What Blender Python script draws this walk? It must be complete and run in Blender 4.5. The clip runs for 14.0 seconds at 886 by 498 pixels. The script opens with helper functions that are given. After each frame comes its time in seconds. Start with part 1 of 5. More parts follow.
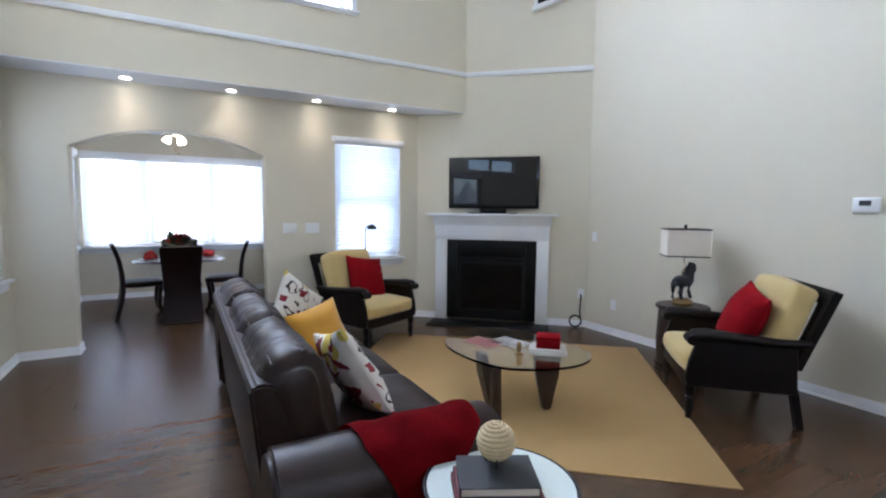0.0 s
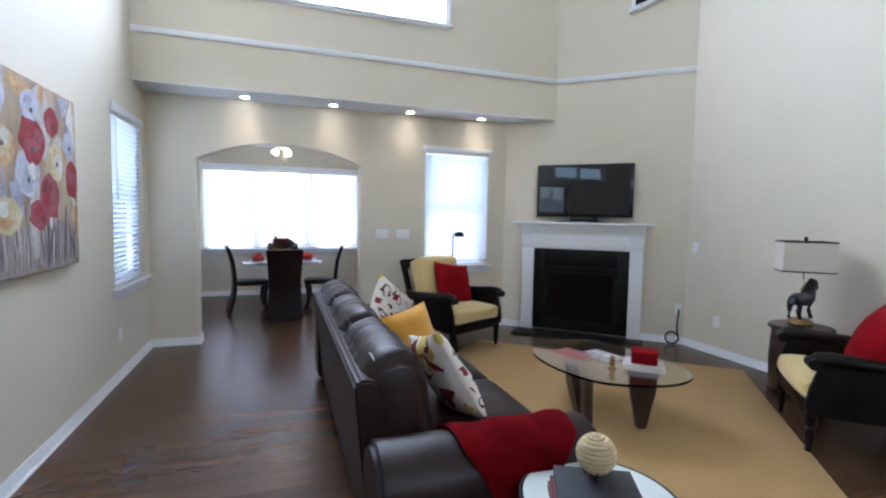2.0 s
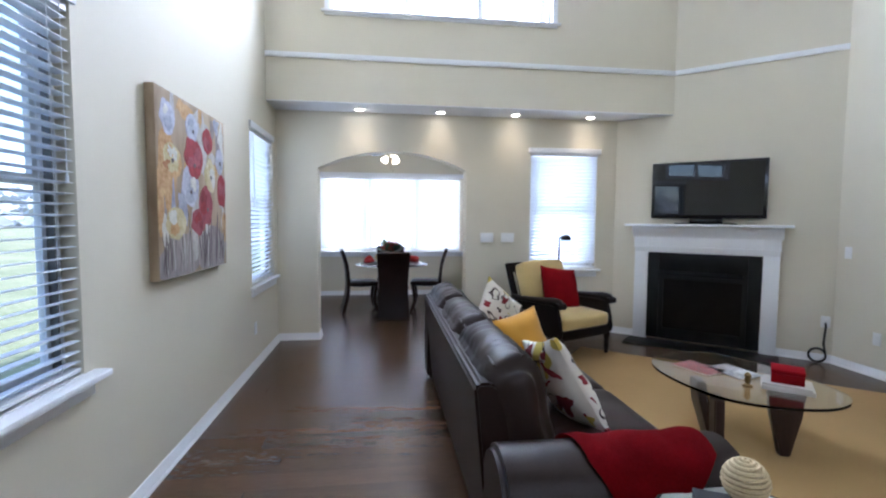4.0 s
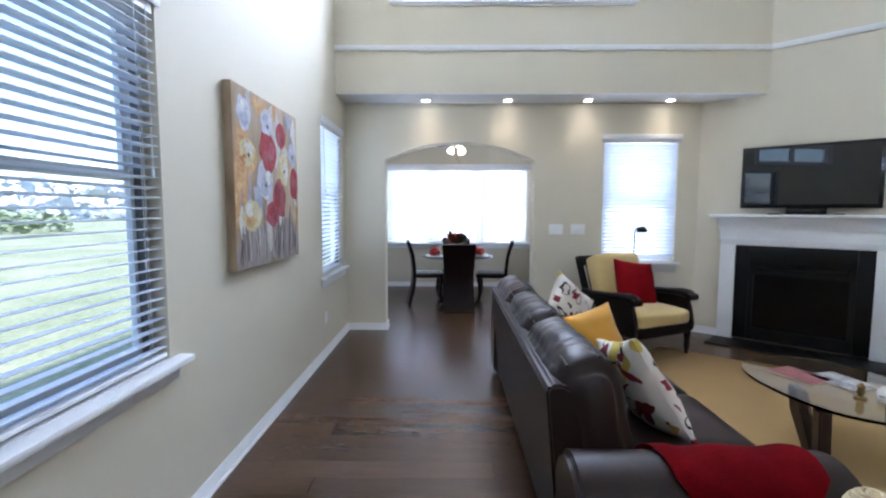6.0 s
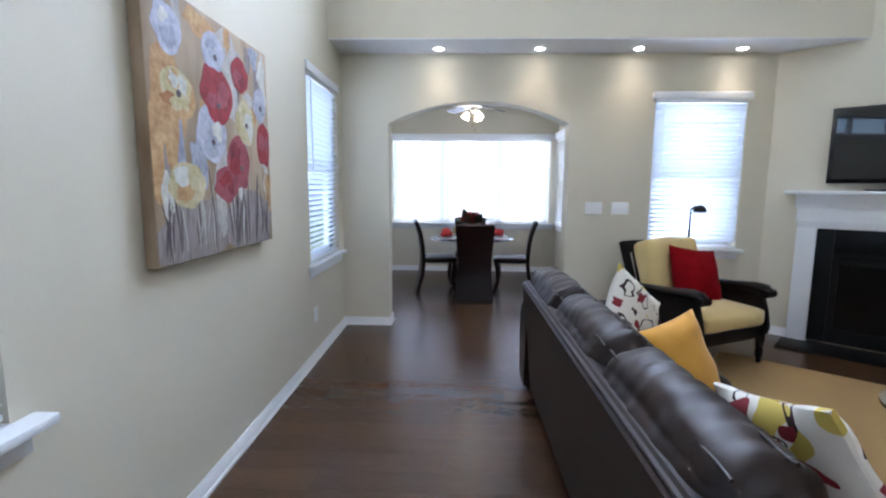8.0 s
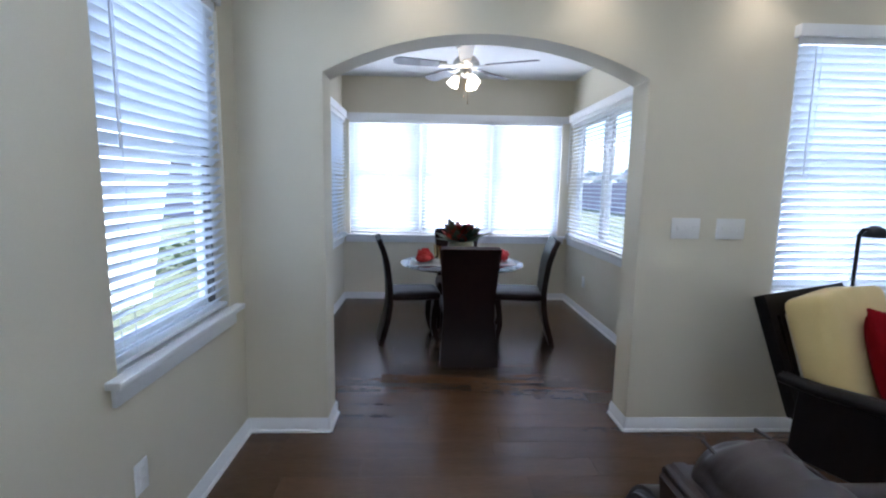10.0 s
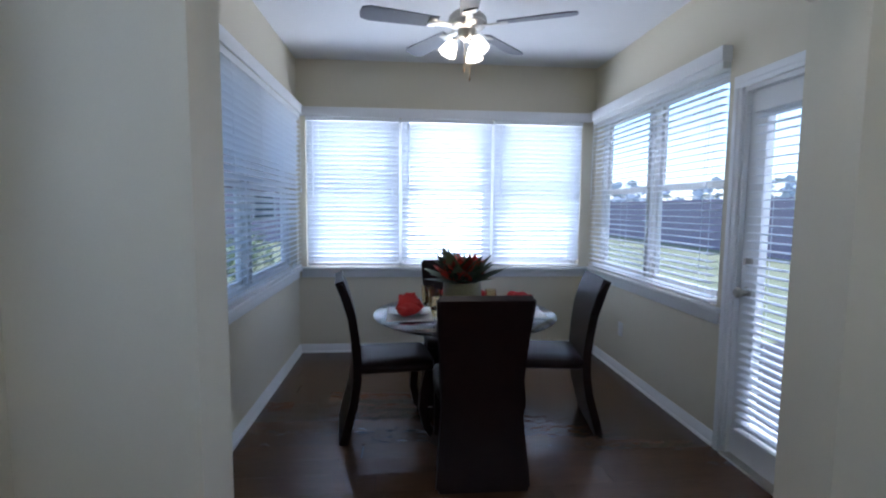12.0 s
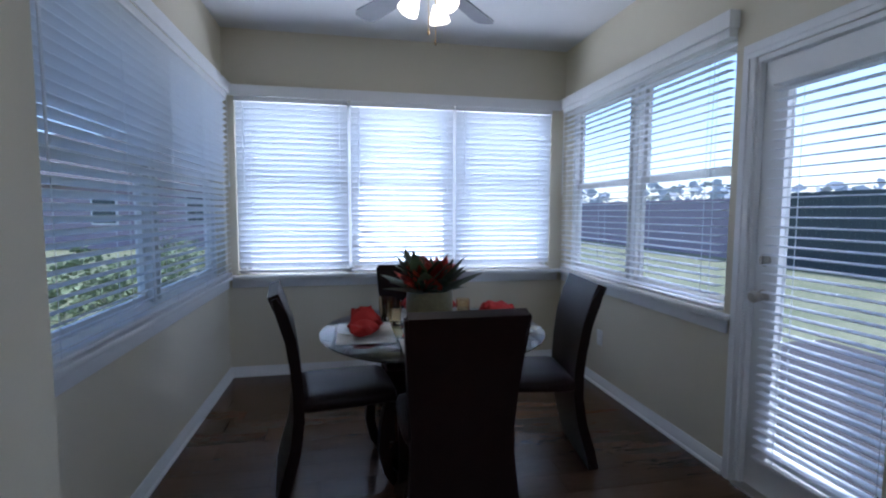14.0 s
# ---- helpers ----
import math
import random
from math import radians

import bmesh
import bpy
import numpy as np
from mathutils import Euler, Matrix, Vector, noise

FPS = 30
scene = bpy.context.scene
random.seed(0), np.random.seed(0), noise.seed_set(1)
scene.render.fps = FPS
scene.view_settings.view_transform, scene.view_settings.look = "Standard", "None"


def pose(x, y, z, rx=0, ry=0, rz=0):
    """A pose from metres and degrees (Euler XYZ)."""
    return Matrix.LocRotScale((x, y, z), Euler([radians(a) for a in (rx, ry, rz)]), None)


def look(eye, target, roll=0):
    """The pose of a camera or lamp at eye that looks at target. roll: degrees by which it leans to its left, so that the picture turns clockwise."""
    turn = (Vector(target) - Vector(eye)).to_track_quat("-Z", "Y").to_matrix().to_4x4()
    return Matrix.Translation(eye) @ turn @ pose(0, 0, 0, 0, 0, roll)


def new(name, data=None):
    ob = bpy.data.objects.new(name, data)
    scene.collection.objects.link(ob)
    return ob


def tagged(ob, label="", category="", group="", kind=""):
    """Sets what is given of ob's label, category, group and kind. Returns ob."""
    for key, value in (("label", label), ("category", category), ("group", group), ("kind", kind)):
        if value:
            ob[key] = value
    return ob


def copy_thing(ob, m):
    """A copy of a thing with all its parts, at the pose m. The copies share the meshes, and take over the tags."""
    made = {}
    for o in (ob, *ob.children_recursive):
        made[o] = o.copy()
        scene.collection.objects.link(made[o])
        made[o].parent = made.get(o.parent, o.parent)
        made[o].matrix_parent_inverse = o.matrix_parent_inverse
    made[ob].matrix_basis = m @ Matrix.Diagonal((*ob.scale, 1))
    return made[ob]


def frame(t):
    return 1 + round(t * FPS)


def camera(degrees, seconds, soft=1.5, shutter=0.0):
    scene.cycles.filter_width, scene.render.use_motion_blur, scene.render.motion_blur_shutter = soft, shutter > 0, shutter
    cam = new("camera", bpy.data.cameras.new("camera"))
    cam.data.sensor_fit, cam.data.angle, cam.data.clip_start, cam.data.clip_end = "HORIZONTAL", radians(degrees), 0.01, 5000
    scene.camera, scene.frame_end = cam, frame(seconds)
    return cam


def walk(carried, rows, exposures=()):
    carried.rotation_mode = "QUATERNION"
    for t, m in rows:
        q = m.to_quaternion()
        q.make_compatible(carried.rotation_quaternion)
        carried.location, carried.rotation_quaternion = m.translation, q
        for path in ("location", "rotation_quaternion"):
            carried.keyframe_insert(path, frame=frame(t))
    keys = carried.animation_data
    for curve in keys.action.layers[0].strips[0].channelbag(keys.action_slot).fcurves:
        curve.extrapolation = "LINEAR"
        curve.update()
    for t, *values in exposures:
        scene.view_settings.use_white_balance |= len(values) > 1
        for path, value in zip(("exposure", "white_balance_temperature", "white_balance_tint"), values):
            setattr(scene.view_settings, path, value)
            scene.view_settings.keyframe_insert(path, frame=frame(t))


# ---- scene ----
cam = camera(86.9, 14.0, soft=2.2)
PATH = [
    (0, (0.024, -0.302, 1.454), (0.994, 1.439, 1.287), 0.5),
    (0.5, (0.016, -0.288, 1.526), (0.921, 1.486, 1.344), 1.1),
    (1, (0.0, -0.296, 1.476), (0.84, 1.513, 1.32), 1.1),
    (1.5, (-0.013, -0.298, 1.44), (0.738, 1.55, 1.303), 1.1),
    (2, (-0.052, -0.306, 1.449), (0.603, 1.579, 1.312), 1.0),
    (2.5, (-0.085, -0.289, 1.446), (0.469, 1.628, 1.316), 0.8),
    (3, (-0.115, -0.295, 1.442), (0.338, 1.649, 1.32), 0.6),
    (3.5, (-0.132, -0.292, 1.451), (0.219, 1.673, 1.328), 0.5),
    (6, (-0.15, -0.209, 1.451), (-0.174, 1.784, 1.285), 0.1),
    (6.5, (-0.155, -0.125, 1.449), (-0.197, 1.865, 1.255), 0.2),
    (7, (-0.179, 0.025, 1.439), (-0.222, 2.012, 1.215), 0.4),
    (7.5, (-0.202, 0.293, 1.425), (-0.249, 2.277, 1.179), 0.4),
    (8, (-0.227, 0.685, 1.41), (-0.285, 2.668, 1.152), 0.4),
    (10.5, (-0.354, 3.226, 1.448), (-0.249, 5.205, 1.18), 0.9),
    (11, (-0.35, 3.596, 1.44), (-0.227, 5.579, 1.208), 0.7),
    (11.5, (-0.34, 3.922, 1.432), (-0.223, 5.908, 1.229), 0.3),
    (12, (-0.387, 4.174, 1.397), (-0.226, 6.16, 1.221), 0.5),
    (12.5, (-0.398, 4.37, 1.375), (-0.205, 6.353, 1.204), 0.6),
    (13, (-0.382, 4.542, 1.359), (-0.166, 6.523, 1.183), 0.5),
    (13.5, (-0.385, 4.646, 1.343), (-0.086, 6.617, 1.179), 0.2),
    (14, (-0.415, 4.712, 1.34), (-0.036, 6.669, 1.181), 0.2),
]
EXPOSURE = [(0.0, 2.1, 5400, 17), (8.0, 2.1, 5350, 16), (10.5, 1.75, 5230, 15), (14.0, 1.0, 5130, 16)]
walk(cam, [(t, look(eye, target, roll)) for t, eye, target, roll in PATH], EXPOSURE)

# ---- light ----
world = bpy.data.worlds.new("sky")
scene.world = world
world.use_nodes = True
wn = world.node_tree.nodes
sky = wn.new("ShaderNodeTexSky")
sky.sky_type, sky.sun_disc = "NISHITA", False
sky.sun_elevation, sky.sun_rotation = radians(62), radians(80)
world.node_tree.links.new(sky.outputs[0], wn["Background"].inputs[0])
wn["Background"].inputs[1].default_value = 0.13
sun = new("sun", bpy.data.lights.new("sun", "SUN"))
sun.data.energy, sun.data.angle, sun.data.color = 2.6, radians(2), (1.0, 0.95, 0.88)
sun.matrix_basis = look((0, 0, 20), (-4.6, -0.8, 11.2))


def window_light(name, eye, target, sx, sy, power, color=(0.86, 0.93, 1.0)):
    d = bpy.data.lights.new(name, "AREA")
    d.shape, d.size, d.size_y, d.energy, d.color = "RECTANGLE", sx, sy, power, color
    ob = new(name, d)
    ob.matrix_basis = look(eye, target)
    return ob


# ---- materials ----
def material(name, color, rough=0.6, metal=0.0, vary=0.06, scale=6.0, fine=60.0, bump=0.15, depth=0.002, stretch=(1, 1, 1), rand=0.0, spec=0.5, second=None, coat=0.0, sheen=0.0):
    m = bpy.data.materials.new(name)
    m.use_nodes = True
    n, l = m.node_tree.nodes, m.node_tree.links
    b = n["Principled BSDF"]
    b.inputs["Roughness"].default_value, b.inputs["Metallic"].default_value = rough, metal
    b.inputs["Specular IOR Level"].default_value = spec
    b.inputs["Coat Weight"].default_value = coat
    b.inputs["Sheen Weight"].default_value = sheen
    co, mp = n.new("ShaderNodeTexCoord"), n.new("ShaderNodeMapping")
    mp.inputs["Scale"].default_value = stretch
    l.new(co.outputs["Object"], mp.inputs["Vector"])
    big, small = n.new("ShaderNodeTexNoise"), n.new("ShaderNodeTexNoise")
    big.inputs["Scale"].default_value, small.inputs["Scale"].default_value = scale, fine
    big.inputs["Detail"].default_value = small.inputs["Detail"].default_value = 3
    for t in (big, small):
        l.new(mp.outputs[0], t.inputs["Vector"])
    add = n.new("ShaderNodeMath")
    add.operation = "ADD"
    l.new(big.outputs["Fac"], add.inputs[0])
    l.new(small.outputs["Fac"], add.inputs[1])
    value = add.outputs[0]
    if rand:
        info, mul, add2 = n.new("ShaderNodeObjectInfo"), n.new("ShaderNodeMath"), n.new("ShaderNodeMath")
        mul.operation, mul.inputs[1].default_value = "MULTIPLY_ADD", rand
        mul.inputs[2].default_value = -rand / 2
        l.new(info.outputs["Random"], mul.inputs[0])
        l.new(mul.outputs[0], add2.inputs[0])
        l.new(value, add2.inputs[1])
        value = add2.outputs[0]
    ramp = n.new("ShaderNodeMapRange")
    ramp.inputs["From Min"].default_value, ramp.inputs["From Max"].default_value = 0.6, 1.4
    l.new(value, ramp.inputs["Value"])
    mix = n.new("ShaderNodeMix")
    mix.data_type = "RGBA"
    lo = [max(0, c * (1 - vary)) for c in color]
    hi = list(second) if second else [min(1, c * (1 + vary)) for c in color]
    mix.inputs["A"].default_value, mix.inputs["B"].default_value = (*lo, 1), (*hi, 1)
    l.new(ramp.outputs[0], mix.inputs["Factor"])
    l.new(mix.outputs["Result"], b.inputs["Base Color"])
    if bump:
        bp = n.new("ShaderNodeBump")
        bp.inputs["Strength"].default_value, bp.inputs["Distance"].default_value = bump, depth
        l.new(small.outputs["Fac"], bp.inputs["Height"])
        l.new(bp.outputs[0], b.inputs["Normal"])
    return m


def glass(name, color=(1, 1, 1), rough=0.0, ior=1.45):
    m = bpy.data.materials.new(name)
    m.use_nodes = True
    b = m.node_tree.nodes["Principled BSDF"]
    b.inputs["Base Color"].default_value = (*color, 1)
    b.inputs["Roughness"].default_value, b.inputs["IOR"].default_value = rough, ior
    b.inputs["Transmission Weight"].default_value = 1.0
    return m


def glow(name, color, strength):
    m = bpy.data.materials.new(name)
    m.use_nodes = True
    b = m.node_tree.nodes["Principled BSDF"]
    b.inputs["Base Color"].default_value = (*color, 1)
    b.inputs["Emission Color"].default_value = (*color, 1)
    b.inputs["Emission Strength"].default_value = strength
    return m


PAINT = material("beige wall paint", (0.66, 0.61, 0.482), 0.75, vary=0.025, scale=1.2, fine=220, bump=0.08, depth=0.001)
CEIL = material("ceiling paint", (0.74, 0.74, 0.74), 0.85, vary=0.02, fine=150, bump=0.1, depth=0.001)
WHITE = material("white trim paint", (0.80, 0.81, 0.82), 0.35, vary=0.02, scale=3, fine=40, bump=0.04, depth=0.0005)
SLAT = material("white blind slat", (0.82, 0.84, 0.87), 0.4, vary=0.02, scale=4, fine=40, bump=0.02, depth=0.0005)
VINYL = material("window frame vinyl", (0.62, 0.63, 0.62), 0.4, vary=0.03, bump=0.02)
_n, _l = SLAT.node_tree.nodes, SLAT.node_tree.links
_tr, _mx = _n.new("ShaderNodeBsdfTranslucent"), _n.new("ShaderNodeMixShader")
_tr.inputs[0].default_value, _mx.inputs[0].default_value = (0.82, 0.87, 0.92, 1), 0.28
_l.new(_n["Principled BSDF"].outputs[0], _mx.inputs[1])
_l.new(_tr.outputs[0], _mx.inputs[2])
_l.new(_mx.outputs[0], _n["Material Output"].inputs["Surface"])
BRONZE = material("dark window track", (0.10, 0.095, 0.085), 0.5, vary=0.1, bump=0.03)
PANE = glass("window glass", ior=1.05)
WOOD_FLOOR = material("dark wood plank", (0.074, 0.038, 0.0185), 0.27, vary=0.15, scale=1.6, fine=14, bump=0.0, depth=0.0006, stretch=(1, 7, 7), rand=0.5, spec=0.5, second=(0.098, 0.050, 0.0245))
UNDER = material("dark floor joint", (0.02, 0.013, 0.009), 0.6, vary=0.2)
PLASTIC = material("white plastic", (0.80, 0.80, 0.79), 0.35, vary=0.01, bump=0.0)
BLACK_STONE = material("black slate", (0.006, 0.0065, 0.0065), 0.35, spec=0.2, vary=0.35, scale=9, fine=60, bump=0.15, depth=0.001)
BLACK_METAL = material("black metal", (0.007, 0.007, 0.007), 0.4, 0.0, spec=0.25, vary=0.2, bump=0.03)
GRASS = material("lawn grass", (0.11, 0.15, 0.055), 0.9, vary=0.3, scale=0.5, fine=14, bump=0.6, depth=0.02, second=(0.27, 0.27, 0.16))
CONCRETE = material("patio concrete", (0.50, 0.49, 0.47), 0.85, vary=0.1, scale=1.5, fine=40)
FOLIAGE = material("foliage", (0.17, 0.21, 0.11), 0.8, vary=0.35, scale=1.5, fine=12, bump=0.4, depth=0.02)
SIDING = material("lilac grey siding", (0.32, 0.27, 0.31), 0.7, vary=0.08, scale=0.7)
FENCE = material("grey green fence board", (0.07, 0.085, 0.085), 0.8, vary=0.3, scale=2, stretch=(1, 1, 0.2))
ROOF = material("roof shingle", (0.12, 0.11, 0.11), 0.9, vary=0.2)


# ---- geometry helpers ----
def box(bm, x0, x1, y0, y1, z0, z1, bevel=0.0):
    r = bmesh.ops.create_cube(bm, size=1.0, matrix=Matrix.Translation(((x0 + x1) / 2, (y0 + y1) / 2, (z0 + z1) / 2)) @ Matrix.Diagonal((abs(x1 - x0), abs(y1 - y0), abs(z1 - z0), 1)))
    if bevel:
        es = {e for v in r["verts"] for e in v.link_edges}
        bmesh.ops.bevel(bm, geom=list(es), offset=bevel, segments=2, affect="EDGES", profile=0.5)
    return bm


def boxed(*a):
    return box(bmesh.new(), *a)


def lathe(bm, profile, n=24, centre=(0, 0)):
    """A turned shape from (radius, z) pairs."""
    rings = []
    for r, z in profile:
        rings.append([bm.verts.new((centre[0] + max(r, 1e-4) * math.cos(2 * math.pi * i / n), centre[1] + max(r, 1e-4) * math.sin(2 * math.pi * i / n), z)) for i in range(n)])
    for a, b in zip(rings, rings[1:]):
        for i in range(n):
            bm.faces.new((a[i], a[(i + 1) % n], b[(i + 1) % n], b[i]))
    bm.faces.new(rings[0][::-1])
    bm.faces.new(rings[-1])
    return bm


def tube(bm, pts, radii, n=10):
    """A round bar through points."""
    pts = [Vector(p) for p in pts]
    if not isinstance(radii, (list, tuple)):
        radii = [radii] * len(pts)
    rings = []
    for i, p in enumerate(pts):
        d = (pts[min(i + 1, len(pts) - 1)] - pts[max(i - 1, 0)]).normalized()
        q = d.to_track_quat("Z", "Y")
        rings.append([bm.verts.new(p + q @ Vector((radii[i] * math.cos(2 * math.pi * k / n), radii[i] * math.sin(2 * math.pi * k / n), 0))) for k in range(n)])
    for a, b in zip(rings, rings[1:]):
        for k in range(n):
            bm.faces.new((a[k], a[(k + 1) % n], b[(k + 1) % n], b[k]))
    bm.faces.new(rings[0][::-1])
    bm.faces.new(rings[-1])
    return bm


def sweep(bm, outline, axis, a0, a1):
    """A closed outline of (u, v) pairs pushed along an axis from a0 to a1."""
    def at(u, v, a):
        return {"x": (a, u, v), "y": (u, a, v), "z": (u, v, a)}[axis]
    r0, r1 = ([bm.verts.new(at(u, v, a)) for u, v in outline] for a in (a0, a1))
    n = len(outline)
    for i in range(n):
        bm.faces.new((r0[i], r0[(i + 1) % n], r1[(i + 1) % n], r1[i]))
    bm.faces.new(r0[::-1])
    bm.faces.new(r1)
    return bm


def rough_box(sx, sy, sz, r, puff=0.0, cuts=8, wrinkle=0.0, seed=0, freq=6.0):
    """A soft block round the origin: rounded by r, swollen by puff, wrinkled."""
    bm = bmesh.new()
    bmesh.ops.create_cube(bm, size=2.0)
    bmesh.ops.subdivide_edges(bm, edges=bm.edges[:], cuts=cuts, use_grid_fill=True)
    h = Vector((sx / 2, sy / 2, sz / 2))
    for v in bm.verts:
        u = v.co.copy()
        p = Vector((u.x * h.x, u.y * h.y, u.z * h.z))
        core = Vector([max(-(h[i] - r), min(h[i] - r, p[i])) for i in range(3)])
        d = p - core
        if d.length > 1e-6:
            p = core + d.normalized() * r
        for i in range(3):
            j, k = (i + 1) % 3, (i + 2) % 3
            p[i] += puff * u[i] * (1 - u[j] ** 2) * (1 - u[k] ** 2)
        if wrinkle:
            q = p * freq + Vector((seed * 7.3, seed * 3.1, 0))
            p += noise.noise_vector(q) * wrinkle
        v.co = p
    return bm


def pillow(size, thick, seed=0, cuts=14):
    """A square scatter cushion standing in the xz plane, pinched at its corners."""
    bm = bmesh.new()
    bmesh.ops.create_cube(bm, size=2.0)
    bmesh.ops.subdivide_edges(bm, edges=bm.edges[:], cuts=cuts, use_grid_fill=True)
    for v in bm.verts:
        x, y, z = v.co
        k = (1 - abs(x) ** 2.5) * (1 - abs(z) ** 2.5)
        pinch = 1 - 0.07 * (1 - x * x) * (z * z) - 0.0
        pinch2 = 1 - 0.07 * (1 - z * z) * (x * x)
        w = noise.noise(Vector((x * 2 + seed, z * 2, y))) * 0.012
        v.co = (x * size / 2 * pinch2, y * (0.006 + thick / 2 * k ** 0.6) + w, z * size / 2 * pinch)
    return bm


def smooth(me, angle=40):
    me.shade_smooth()
    me.set_sharp_from_angle(angle=radians(angle))


def mesh(name, bm, mat, angle=40):
    bmesh.ops.recalc_face_normals(bm, faces=bm.faces[:])
    me = bpy.data.meshes.new(name)
    bm.to_mesh(me)
    bm.free()
    me.materials.append(mat)
    smooth(me, angle)
    return me


def part(name, bm, mat, parent, label="", m=None):
    ob = new(name, mesh(name, bm, mat))
    ob.parent = parent
    if m is not None:
        ob.matrix_basis = m
    return tagged(ob, label)


def again(ob, m):
    """The same part once more at the pose m."""
    o = new(ob.name.split(".")[0], ob.data)
    o.parent, o.matrix_basis = ob.parent, m
    return o


def thing(name, label, category, m=None, group="", kind=""):
    ob = new(name)
    ob.empty_display_size = 0.1
    if m is not None:
        ob.matrix_basis = m
    return tagged(ob, label, category, group, kind)


def solid(name, bm, mat, label, category, m=None, group="", kind=""):
    ob = new(name, mesh(name, bm, mat))
    if m is not None:
        ob.matrix_basis = m
    return tagged(ob, label, category, group, kind)


def wall(name, axis, p0, p1, u0, u1, z0, z1, openings=(), mat=None, label="beige painted plaster wall", m=None):
    """A wall that stands across axis from p0 to p1, runs from u0 to u1, with openings (ua, ub, za, zb)."""
    bm = bmesh.new()
    cuts = sorted({u0, u1, *[c for o in openings for c in o[:2]]})
    for a, b in zip(cuts, cuts[1:]):
        z = z0
        spans = []
        for o in sorted((o for o in openings if o[0] < (a + b) / 2 < o[1]), key=lambda o: o[2]):
            spans.append((z, o[2]))
            z = o[3]
        spans.append((z, z1))
        for za, zb in spans:
            if zb - za > 1e-4:
                if axis == "x":
                    box(bm, p0, p1, a, b, za, zb)
                else:
                    box(bm, a, b, p0, p1, za, zb)
    return solid(name, bm, mat or PAINT, label, "wall", m, kind="structure")


# ---- the shell ----
LX, RX, AY, AT = -1.375, 4.42, 5.385, 5.59
NL, NR, NB = -1.39, 1.445, 8.66
HIGH, NOOK, SOFFIT, FACE = 5.3, 2.74, 2.695, 4.95
CORNER_SLOPE = math.tan(radians(42.5))
CORNER_E = 4.703 - (4.42 - 3.537) * CORNER_SLOPE      # where the corner wall meets the east wall
CORNER_N = 3.537 - (5.385 - 4.703) / CORNER_SLOPE     # and the wall with the arch
ARCH = (-0.912, 0.862, 2.037, 2.25)

ground = bmesh.new()
box(ground, -900, 900, -900, 900, -0.35, -0.25)
solid("ground", ground, GRASS, "green and straw coloured lawn grass", "ground", kind="structure")
floor = solid("floor", boxed(LX - 0.1, RX + 0.1, -3.6, NB + 0.1, -0.15, -0.012), UNDER, "dark brown wood plank floor", "floor", kind="structure")

W1, W2 = (0.88, 1.79, 0.80, 2.30), (4.30, 5.20, 0.80, 2.30)
W3 = (1.67, 2.54, 0.83, 2.28)
TR = (-0.22, 1.35, 2.45, 2.78)
CL = (-0.70, 1.75, 3.66, 4.75)
wall("wall_west", "x", LX - 0.15, LX, -3.5, AT - 0.2, -0.15, HIGH, [W1, W2, TR])
wall("wall_east", "x", RX, RX + 0.15, -3.5, CORNER_E + 0.1, -0.15, HIGH)
# opening added behind the camera, never in view, to let in fill light
BK = (0.3, 2.9, 2.9, 4.1)
wall("wall_south", "y", -3.65, -3.5, LX - 0.15, RX + 0.15, -0.15, HIGH, [BK])
wall("wall_upper", "y", FACE, FACE + 0.2, LX, 3.35, SOFFIT + 0.01, HIGH, [CL])
solid("soffit", boxed(LX, 3.3, FACE + 0.002, AY + 0.02, SOFFIT, SOFFIT + 0.01), CEIL, "pale painted underside of the bulkhead", "soffit", kind="structure")
solid("ceiling", boxed(LX - 0.2, RX + 0.2, -3.7, 6.6, HIGH, HIGH + 0.1), CEIL, "white painted high ceiling", "ceiling", kind="structure")
solid("ceiling_nook", boxed(NL - 0.2, NR + 0.2, AT - 0.05, NB + 0.2, NOOK, NOOK + 0.1), CEIL, "white painted dining nook ceiling", "ceiling", kind="structure")

# the wall with the arched opening
bm = bmesh.new()
ax0, ax1, az, ac = ARCH
box(bm, NL - 0.15, ax0, AY, AT, -0.15, 2.95)
box(bm, ax1, W3[0], AY, AT, -0.15, 2.95)
box(bm, W3[0], W3[1], AY, AT, -0.15, W3[2])
box(bm, W3[0], W3[1], AY, AT, W3[3], 2.95)
box(bm, W3[1], 3.2, AY, AT, -0.15, 2.95)
half, rise = (ax1 - ax0) / 2, ac - az
rad = (half ** 2 + rise ** 2) / (2 * rise)


def arch_z(x):
    return ac - rad + math.sqrt(rad ** 2 - (x - (ax0 + ax1) / 2) ** 2)


N = 40
xs = [ax0 + (ax1 - ax0) * i / N for i in range(N + 1)]
lo = [(bm.verts.new((x, AY, arch_z(x))), bm.verts.new((x, AT, arch_z(x))), bm.verts.new((x, AY, 2.95)), bm.verts.new((x, AT, 2.95))) for x in xs]
for a, b in zip(lo, lo[1:]):
    bm.faces.new((a[0], b[0], b[2], a[2]))
    bm.faces.new((a[1], a[3], b[3], b[1]))
    bm.faces.new((a[0], a[1], b[1], b[0]))
solid("wall_arch", bm, PAINT, "beige wall with a wide arched opening", "wall", kind="structure")

# the corner wall that carries the fireplace
CORNER = Matrix.Translation((3.537, 4.703, 0)) @ pose(0, 0, 0, 0, 0, -42.5) @ Matrix.Translation((0.825, 0, 0))  # local x along the wall, y into it
wall("wall_corner", "y", 0, 0.15, -2.3, 0.55, -0.15, HIGH, m=CORNER)

